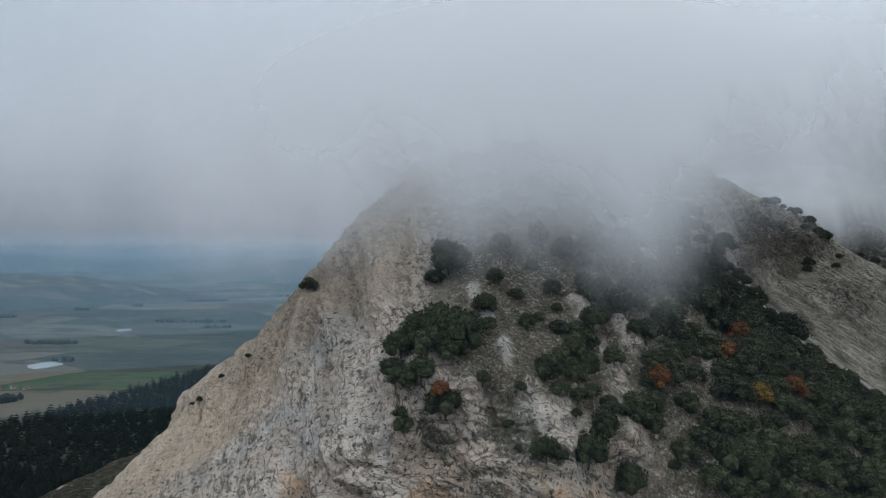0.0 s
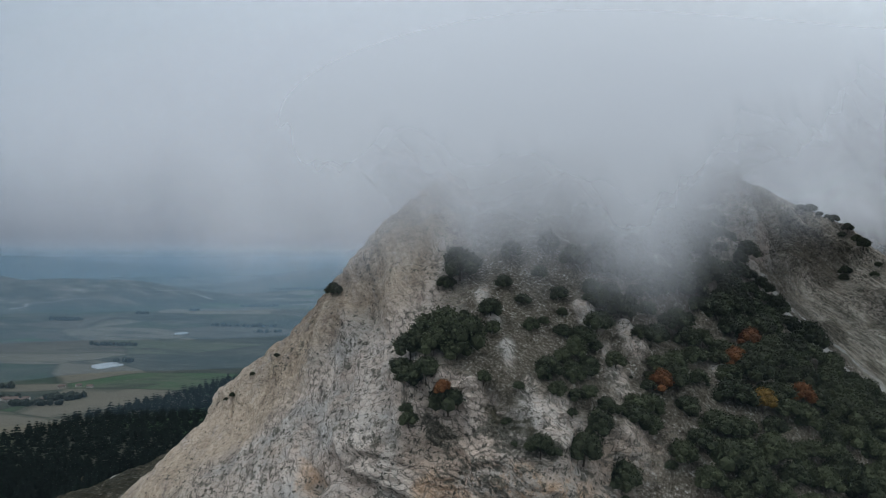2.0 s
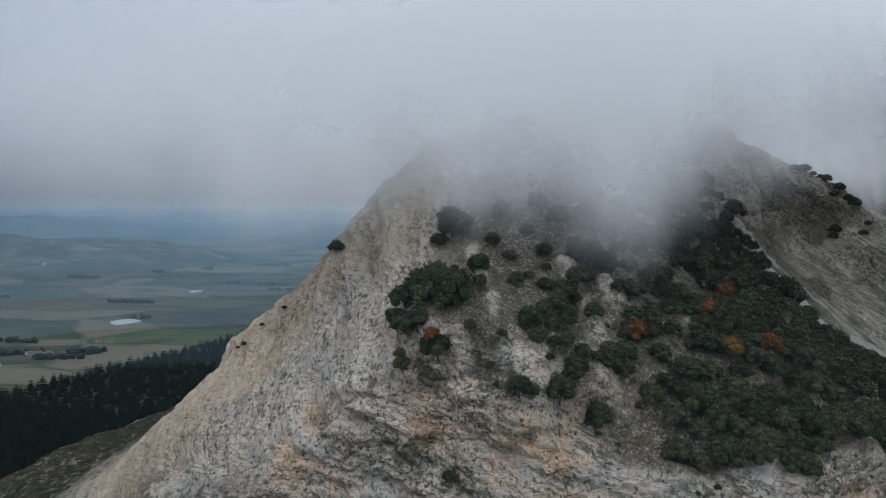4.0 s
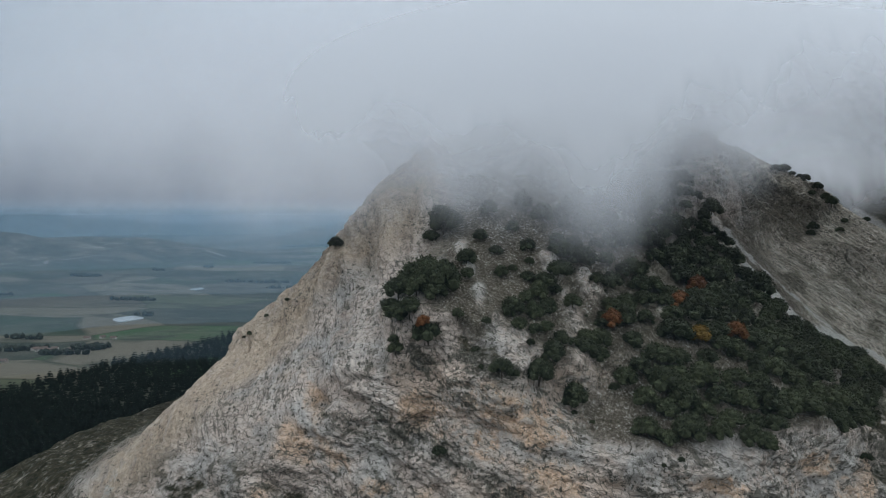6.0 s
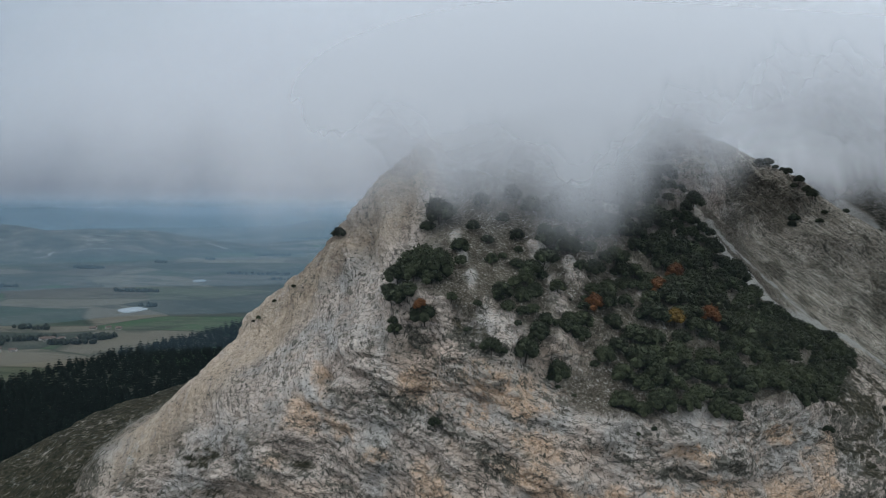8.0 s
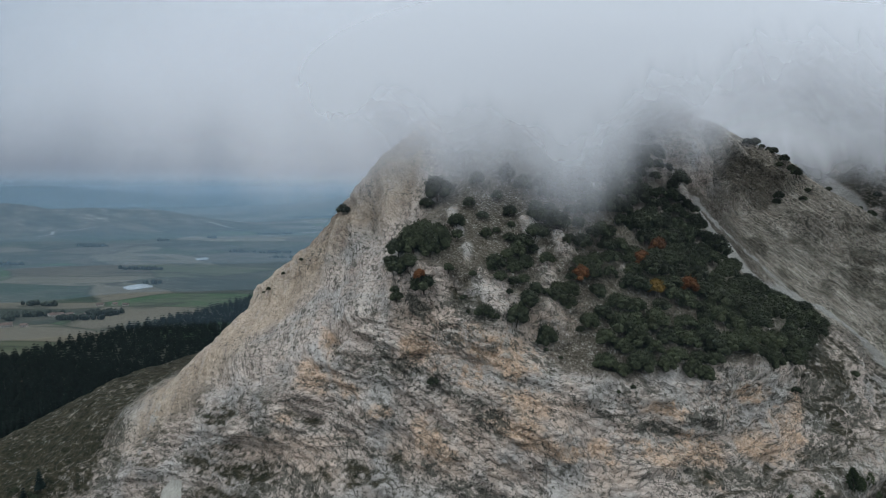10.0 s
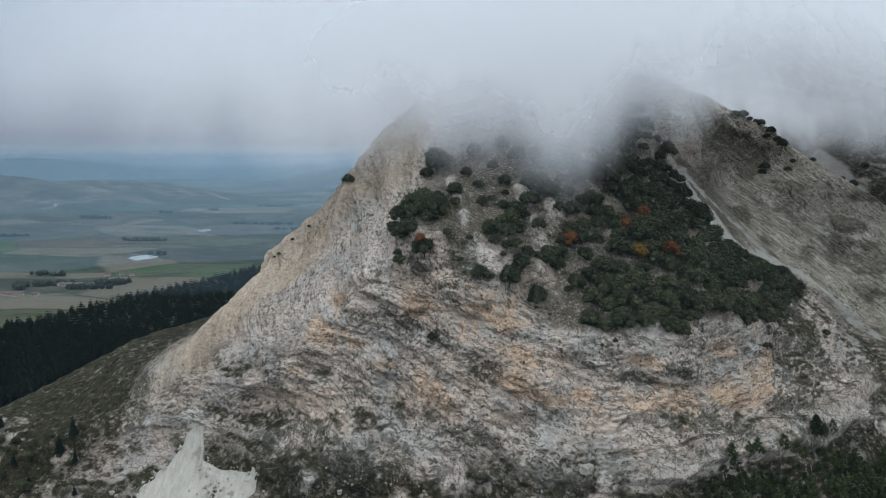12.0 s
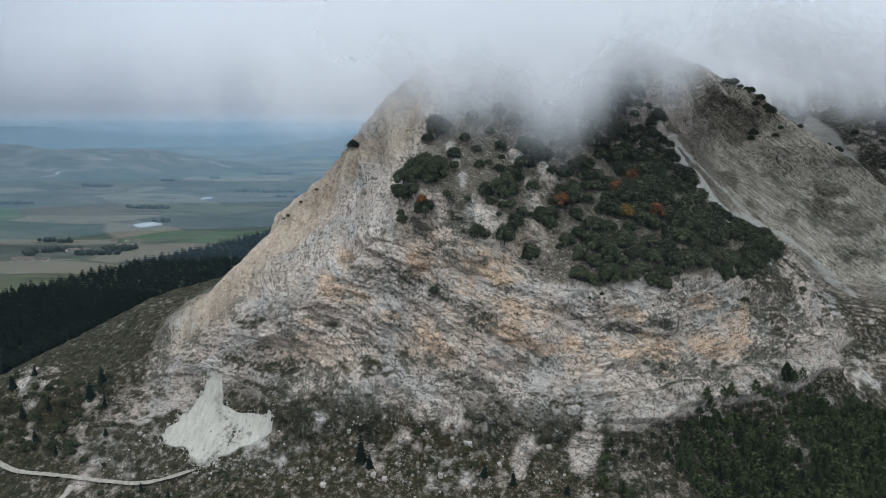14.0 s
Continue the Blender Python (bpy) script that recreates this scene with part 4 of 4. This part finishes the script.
# ---- young pines below the cliff and conifers on the west slope ----
young = [conifer("young_pine", 400 + k, 2.7, h_, SCRUB, "young green pine in the plantation below the cliff", "pines below the cliff", True) for k, h_ in enumerate((5.2, 6.4, 4.4))]
spots = []
taken = []
for k in range(14000):
    x = rng.uniform(58, 205)
    y = 101 + (x - 65) * 0.53 + 2.5 * math.sin(x / 5.0) - rng.uniform(0, 50)
    bare = (grain(x / 14, y / 14, 0.0, 150) + 0.5 * grain(x / 5, y / 5, 0.0, 151)).item()
    if bare < 0.62 - 1.3 * float(np.clip((x - 84) / 14, 0, 1)) or surface(x, y) > 169 or any((x - a) ** 2 + (y - b) ** 2 < 3.6 for a, b in taken):
        continue
    taken.append((x, y))
    spots.append((x, y, surface(x, y) - 0.1, rng.choice([0.5, 0.7, 0.85, 1.0, 1.15], p=[0.2, 0.25, 0.25, 0.2, 0.1])))
    if len(spots) >= 1500:
        break
planted(young, spots[:290], rng)
points, faces = [], []
for x, y, z, size in spots[290:]:
    p, f = tufted_mesh(rng, 2.7 * size, 5.0 * size, 110)
    base = len(points)
    points += [(a + x, b + y, c + z) for a, b, c in p]
    faces += [[base + i for i in q] for q in f]
thicket = raw("pine_thicket", points, faces, SCRUB)
tagged(thicket, "close-grown young pines between the larger ones", "trees", kind="stuff")
firs = [conifer("dark_conifer", 500 + k, w_, h_, PINE, "tall dark conifer at the edge of the plantation", "conifers by the slope") for k, (w_, h_) in enumerate(((2.6, 9.5), (2.9, 11.0)))]
lone = [(-139, 113, 0.7), (-129, 113, 0.75), (-134, 108, 0.5), (-121, 112, 0.6), (-118, 116, 0.7), (-114, 110, 0.5), (-143, 106, 0.6), (-126, 104, 0.5), (-110, 103, 0.4), (-17, 92, 0.75), (-14, 90, 0.6), (22, 91, 0.55), (31, 88, 0.5),
        (-150, 112, 0.6), (-146, 118, 0.7), (-133, 99, 0.5), (-124, 96, 0.4), (47, 86, 0.5), (-88, 86, 0.35), (-100, 80, 0.45), (-78, 84, 0.4)]
planted(firs, [(x, y, surface(x, y) - 0.2, s_) for x, y, s_ in lone], rng)


def wood_edge(x):
    return min(800, 400 + (x + 390) * 3.9)


edge_spots, deep = [], []
for gy_ in np.concatenate([np.arange(118, 420, 4.8), np.arange(420, 810, 6.2)]):
    for gx_ in np.arange(-420, -158, 4.8 if gy_ < 420 else 5.8):
        x, y = gx_ + rng.uniform(-2.4, 2.4), gy_ + rng.uniform(-2.4, 2.4)
        near_side = -172 + 8 * math.sin(y / 31.0) + 5 * math.sin(y / 11.0) + 0.09 * (y - 150)
        if x > near_side or y > wood_edge(x) + 12 * math.sin(x / 21.0) or x < -0.86 * (y + 93) - 30:
            continue
        (edge_spots if x > near_side - 22 and y < 360 else deep).append((x, y))
planted(firs, [(x, y, surface(x, y) - 0.3, rng.uniform(0.6, 1.0)) for x, y in edge_spots[:280]], rng)
deep += edge_spots[280:]
points, faces = [], []
for x, y in deep:
    size = rng.uniform(0.6, 1.2)
    p, f = needle_mesh(rng, 3.8 * size * rng.uniform(0.85, 1.2), 9.0 * size, *((7, 6) if y < 420 else (5, 5)))
    base = len(points)
    z = float(ground_at(x, y)) if x > GX0 else float(land(np.array([x]), np.array([y]))[0])
    points += [(a + x, b + y, c + z) for a, b, c in p]
    faces += [[base + i for i in q] for q in f]
forest = raw("conifer_forest", points, faces, PINE)
tagged(forest, "dense dark green conifer plantation on the lower slope", "forest", kind="stuff")

# ---- boulders, scree, track ----


def stone_material():
    m, n = material("loose_stone")
    at = n.add("ShaderNodeTexCoord").outputs["Object"]
    pick = n.add("ShaderNodeObjectInfo").outputs["Random"]
    t = n.math("ADD", n.math("MULTIPLY", n.noise(at, 1.5, 6, 0.7), 0.8), n.math("MULTIPLY", pick, 0.2))
    finish(n, n.ramp(t, [(0.34, (0.15, 0.142, 0.13)), (0.5, (0.33, 0.312, 0.285)), (0.68, (0.52, 0.495, 0.46))]), 0.9, n.noise(at, 3.0, 4, 0.6), 0.12)
    return m


def scree_material():
    m, n = material("scree")
    at = n.add("ShaderNodeTexCoord").outputs["Object"]
    runs = n.noise(n.mapping(at, (0.8, 0.25, 0.1)), 1.0, 5, 0.6)
    grit = n.noise(at, 2.5, 6, 0.75)
    c = n.ramp(n.math("ADD", n.math("MULTIPLY", runs, 0.5), n.math("MULTIPLY", grit, 0.5)), [(0.34, (0.30, 0.288, 0.255)), (0.5, (0.42, 0.405, 0.365)), (0.66, (0.50, 0.485, 0.445))])
    finish(n, c, 0.95, grit, 0.12)
    return m


STONE, SCREE = stone_material(), scree_material()


def boulder(seed, size):
    r = np.random.default_rng(seed)
    bm = bmesh.new()
    bmesh.ops.create_icosphere(bm, subdivisions=3, radius=size)
    off = r.uniform(-50, 50, 3)
    for v in bm.verts:
        p = np.array(v.co) / size
        q = p * (1 + 0.35 * grain(*(p * 1.3 + off), 160) + 0.15 * grain(*(p * 3 + off), 161))
        q = np.clip(q, -0.66, 0.66) + 0.08 * grain(*(p * 5 + off), 162)
        v.co = Vector(q * size * np.array([1.1, 1.0, 0.8]))
    ob = part("boulder", bm, STONE)
    return tagged(ob, "pale grey limestone boulder fallen below the cliff", "boulder", "boulders below the cliff")


stones = [boulder(600 + k, 1.0) for k in range(5)]
spots = [(*on_face(49.5, 170), 2.4), (*on_face(44, 168.5), 1.6)]
for k in range(120):
    x = rng.normal(8, 34) if k < 90 else rng.uniform(-105, -40)
    y = float(np.interp(x, (-110, -60, -20, 45, 75), (100, 100, 92, 90, 94))) + rng.uniform(-10, 9)
    spots.append((x, y, surface(x, y) + 0.05, rng.choice([0.35, 0.5, 0.7, 1.0, 1.5], p=[0.42, 0.32, 0.16, 0.08, 0.02])))
planted(stones, spots, rng, 0.8, 1.3)
points, faces = [], []
for k in range(3600):
    x = rng.uniform(-112, 60) if k < 3300 else rng.uniform(60, 165)
    y = float(np.interp(x, (-112, -60, -20, 45, 75, 165), (100, 101, 95, 93, 98, 148))) + rng.normal(0, 6)
    if fractal(x / 10, y / 7, 0.2, 3, 0.6, 165).item() < 0.28:
        continue
    size = rng.choice([0.14, 0.22, 0.34, 0.6], p=[0.4, 0.34, 0.2, 0.06])
    z = surface(x, y)
    base = len(points)
    points += [tuple(q) for q in ICO_POINTS * size * rng.uniform(0.7, 1.2, (len(ICO_POINTS), 3)) + np.array([x, y, z])]
    faces += [[base + i for i in f] for f in ICO_FACES]
rubble = raw("rubble", points, faces, STONE)
tagged(rubble, "scattered white limestone rubble on grass", "rubble", kind="stuff")

# Fresh pale scree below the gully: a fan that spreads from its apex.
fu, fv = np.meshgrid(np.linspace(-1, 1, 90), np.linspace(0, 1, 110), indexing="ij")
wide = np.where(fu < 0, (1.2 + 23 * fv ** 0.72) * (1 - 0.78 * step(0.66, 0.98, fv)), (1.6 + 6 * fv + 17 * step(0.2, 0.55, fv)) * (1 - 0.78 * step(0.66, 0.95, fv))) * (1 + 0.2 * grain(np.sign(fu) * 3, fv * 7, 0.5, 170) + 0.08 * grain(np.sign(fu) * 3, fv * 22, 0.5, 173))
sx = -75.0 + 3.0 * fv + fu * wide + 0.5 * grain(fu * 9, fv * 30, 0.2, 175)
sy = 117.5 - 22.4 * fv - 1.5 * fv * step(0, 0.6, fu) + np.abs(fu) * 2.5 * fv + 1.5 * grain(sx / 4, fv * 3, 0, 171) * step(0.6, 1, fv)
sz = np.array([surface(a, b) for a, b in zip(sx.ravel(), sy.ravel())]).reshape(sx.shape)
for k in range(6):
    sz[1:-1, 1:-1] = (sz[:-2, 1:-1] + sz[2:, 1:-1] + sz[1:-1, :-2] + sz[1:-1, 2:] + sz[1:-1, 1:-1] * 2) / 6
seam = np.exp(-((fu - 0.36 - 0.06 * grain(fv * 9, 0.3, 0.1, 176)) / 0.11) ** 2) * step(0.2, 0.5, fv)
rim = (1 - 0.42 * seam) * step(0, 0.12, 1 - np.abs(fu)) * step(0, 0.05, fv) * step(0, 0.07, 1 - fv)
sz = sz - 0.7 + rim * (1.15 + 0.25 * fractal(sx / 2, sy / 6, 0, 3, 0.6, 172))
scree = sheet("scree_fan", sx, sy, sz, SCREE)
points, faces = [], []
for k in range(900):
    i = int(rng.choice([rng.integers(0, 7), rng.integers(83, 90), np.clip(rng.normal(61, 4.5), 0, 89)], p=[0.2, 0.2, 0.6]))
    j = int(rng.uniform(12, 110)) if k < 640 else int(rng.uniform(96, 110))
    i = i if k < 640 else int(rng.uniform(0, 90))
    size = rng.choice([0.14, 0.22, 0.34, 0.6], p=[0.45, 0.35, 0.17, 0.03])
    base = len(points)
    x, y = sx[i, j] + rng.normal(0, 0.9), sy[i, j] + rng.normal(0, 0.9)
    points += [tuple(q) for q in ICO_POINTS * size * rng.uniform(0.7, 1.2, (len(ICO_POINTS), 3)) + np.array([x, y, max(surface(x, y), sz[i, j]) + 0.05])]
    faces += [[base + q for q in f] for f in ICO_FACES]
scree_blocks = raw("scree_blocks", points, faces, STONE)
tagged(scree_blocks, "broken limestone blocks along the scree fan", "rubble", kind="stuff")
tagged(scree, "fresh pale grey scree fan spilling below the gully", "scree", kind="structure")


def track_material():
    m, n = material("gravel_track")
    at = n.add("ShaderNodeTexCoord").outputs["Object"]
    g = n.noise(at, 0.8, 6, 0.7)
    finish(n, n.ramp(g, [(0.3, (0.20, 0.185, 0.155)), (0.7, (0.40, 0.375, 0.33))]), 0.95, g, 0.08)
    return m


TRACK = track_material()


def smooth_line(points, count):
    p = np.array(points, float)
    d = np.concatenate([[0], np.cumsum(np.linalg.norm(np.diff(p, axis=0), axis=1))])
    s_ = np.linspace(0, d[-1], count)
    return curve(d, p[:, 0], s_), curve(d, p[:, 1], s_)


def track(points, wide, count, label, height=None, lift_=0.35):
    lx, ly = smooth_line(points, count)
    tx, ty = np.gradient(lx), np.gradient(ly)
    length = np.hypot(tx, ty)
    tx, ty = tx / length, ty / length
    across = np.linspace(-1, 1, 7)
    rag = 1 + 0.18 * grain(np.arange(count)[:, None] / 4, across[None, :], 0, 180)
    qx = lx[:, None] - ty[:, None] * across * wide / 2 * rag
    qy = ly[:, None] + tx[:, None] * across * wide / 2 * rag
    if height is None:
        mid = np.array([surface(a, b) for a, b in zip(lx, ly)])
        mid = np.convolve(np.pad(mid, 9, mode="edge"), np.ones(19) / 19, "valid")
    else:
        mid = height(lx, ly)
    qz = np.repeat(mid[:, None], 7, 1) + lift_ - 0.5 * lift_ * np.abs(across) ** 4 + 0.05 * grain(qx, qy, 0, 181)
    ob = sheet("road", qx, qy, qz, TRACK)
    return tagged(ob, label, "road", kind="structure")


track(TRACKS[0], 3.0, 160, "pale gravel track at the foot of the mountain", None, 0.15)
track(TRACKS[1], 2.9, 60, "pale gravel track at the foot of the mountain", None, 0.2)

# ---- the plain: ponds, farm, woods and tracks ----


def water_material():
    m, n = material("pond_water")
    at = n.add("ShaderNodeTexCoord").outputs["Object"]
    # Pale base colour stands in for bright sky; the real reflection is too dim.
    finish(n, (0.48, 0.52, 0.53, 1), 0.04, n.noise(at, 0.5, 3, 0.5), 0.01, **{"Specular IOR Level": 1.0})
    return m


WATER = water_material()
flat_at = lambda x, y: float(land(np.array([float(x)]), np.array([float(y)]))[0])


def pond(x, y, wide, deep, turn, label):
    n = 40
    t = np.linspace(0, 2 * math.pi, n, endpoint=False)
    r = 1 + 0.18 * grain(np.cos(t) * 1.5 + x, np.sin(t) * 1.5, 0, 190) + 0.12 * np.cos(4 * t)
    qx, qy = np.cos(t) * r * wide / 2, np.sin(t) * r * deep / 2
    c, s_ = math.cos(turn), math.sin(turn)
    pts = [(x + a * c - b * s_, y + a * s_ + b * c) for a, b in zip(qx, qy)]
    level = max(flat_at(a, b) for a, b in pts) + 0.9
    faces = [list(range(n))] + [[k, (k + 1) % n, n + (k + 1) % n, n + k] for k in range(n)]
    ob = raw("water", [(a, b, level) for a, b in pts] + [(a, b, level - 1.5) for a, b in pts], faces, WATER)
    return tagged(ob, label, "pond", kind="structure")


pond(-506, 819, 36, 46, 0.2, "farm pond coloured pale as if mirroring the bright sky")
pond(-590, 1190, 24, 40, 0.1, "small bright pond among the fields")
pond(-800, 745, 40, 26, 0.1, "small bright pond among the fields")


def plaster(name, a, b):
    m, n = material(name)
    at = n.add("ShaderNodeTexCoord").outputs["Object"]
    finish(n, n.mix(n.noise(at, 0.9, 6, 0.7), a, b), 0.9, n.noise(at, 4, 3, 0.6), 0.03)
    return m


WALLS, ROOFS, PANES = plaster("farm_wall", (0.30, 0.27, 0.24), (0.52, 0.48, 0.43)), plaster("clay_roof", (0.10, 0.075, 0.065), (0.17, 0.125, 0.105)), plaster("dark_opening", (0.03, 0.03, 0.035), (0.06, 0.06, 0.065))


def house(x, y, long, wide, high, turn, label):
    ob = tagged(new("farmhouse"), label, "house", "farm buildings")
    h, l, r = high, long / 2, wide / 2
    top = h + wide * 0.3
    raw("wall", [(-l, -r, -2), (l, -r, -2), (l, r, -2), (-l, r, -2), (-l, -r, h), (l, -r, h), (l, r, h), (-l, r, h), (-l, 0, top), (l, 0, top)],
        [[0, 1, 5, 4], [1, 2, 6, 9, 5], [2, 3, 7, 6], [3, 0, 4, 8, 7]], WALLS, ob)
    o = 0.5
    lo = h - o * 0.6
    under = [(-l - o, -r - o, lo), (l + o, -r - o, lo), (l + o, 0, top), (-l - o, 0, top), (-l - o, r + o, lo), (l + o, r + o, lo)]
    raw("roof", under + [(a, b, c + 0.25) for a, b, c in under], [[3, 2, 1, 0], [2, 3, 4, 5], [6, 7, 8, 9], [9, 8, 11, 10], [0, 1, 7, 6], [5, 4, 10, 11], [1, 2, 8, 7], [2, 5, 11, 8], [4, 3, 9, 10], [3, 0, 6, 9]], ROOFS, ob)
    for k in range(int(long // 3)):
        a = -l + 1.5 + k * 3
        raw("window", [(a, -r - 0.04, 1), (a + 1, -r - 0.04, 1), (a + 1, -r - 0.04, 2.3), (a, -r - 0.04, 2.3), (a, -r + 0.1, 1), (a + 1, -r + 0.1, 1), (a + 1, -r + 0.1, 2.3), (a, -r + 0.1, 2.3)],
            [[0, 1, 2, 3], [1, 5, 6, 2], [4, 0, 3, 7], [3, 2, 6, 7]], PANES, ob)
    ob.matrix_basis = pose(x, y, flat_at(x, y), 0, 0, turn) @ Matrix.Scale(0.8, 4)


for x, y, a, b, c, t in ((-478, 612, 14, 7, 4, 30), (-462, 606, 11, 6, 3.5, -15), (-490, 618, 9, 6, 3.2, 70), (-470, 622, 8, 5, 3, 10), (-448, 612, 7, 5, 3, 40), (-486, 700, 9, 6, 3, 20), (-470, 706, 7, 5, 3, 60), (-452, 700, 8, 5, 3, 5)):
    house(x, y, a, b, c, t, "pale farm building with a clay tile roof")
for x, y, a, b, c, t in ((-480, 535, 18, 8, 4, 35), (-495, 540, 12, 7, 3.5, 35), (-462, 540, 8, 6, 3, 10)):
    house(x, y, a, b, c, t, "long farm building with a red tile roof")


def copse(label, x, y, long, deep, count, seed, turn=0.0):
    """A far stand of trees, as one mass of small crowns."""
    r = np.random.default_rng(seed)
    points, faces = [], []
    for k in range(count):
        a, d = r.uniform(0, 2 * math.pi), math.sqrt(r.random())
        u, v = math.cos(a) * d * long / 2, math.sin(a) * d * deep / 2
        u, v = u * math.cos(turn) - v * math.sin(turn), u * math.sin(turn) + v * math.cos(turn)
        size = r.uniform(2.0, 4.2)
        p = ICO_POINTS * size * r.uniform(0.7, 1.2, (len(ICO_POINTS), 1)) * np.array([1, 1, 1.15]) + np.array([x + u, y + v, flat_at(x + u, y + v) + size * 0.75])
        base = len(points)
        points += [tuple(q) for q in p]
        faces += [[base + i for i in f] for f in ICO_FACES]
    ob = raw("copse", points, faces, FAR)
    return tagged(ob, label, "trees", kind="stuff")


for k, (x, y, a, b, c, t) in enumerate(((-920, 1330, 70, 34, 60, 0.1), (-830, 1480, 34, 16, 18, 0.0), (-760, 1600, 26, 14, 14, 0.1), (-640, 1750, 120, 16, 50, 0.05), (-505, 615, 60, 12, 30, 0.5), (-432, 628, 44, 26, 40, 0.3),
                                        (-520, 590, 40, 10, 22, -0.7), (-440, 590, 60, 8, 26, 0.1), (-610, 1010, 80, 10, 34, 0.2), (-520, 1330, 150, 14, 46, 0.1), (-880, 1010, 110, 9, 36, 0.15), (-440, 1250, 60, 10, 20, 0.0),
                                        (-1250, 2020, 260, 50, 130, -0.25), (-560, 690, 50, 8, 18, 0.1), (-530, 520, 50, 12, 26, 0.4), (-500, 850, 30, 5, 10, 0.0), (-700, 2350, 260, 40, 90, 0.0), (-420, 1900, 200, 30, 70, 0.0))):
    copse("dark stand of trees between the fields", x, y, a, b, c, 700 + k, t)

far_height = lambda x, y: land(x, y)
track(((-1140, 1440), (-1130, 1480), (-1150, 1520), (-1110, 1560), (-1090, 1610), (-1060, 1640)), 6, 80, "pale farm track climbing a far hill", far_height, 1.0)
track(((-1010, 1800), (-960, 1850), (-920, 1900)), 6, 40, "pale farm track climbing a far hill", far_height, 1.2)
track(((-900, 1880), (-860, 1870), (-820, 1850)), 8, 30, "pale farm track climbing a far hill", far_height, 1.2)
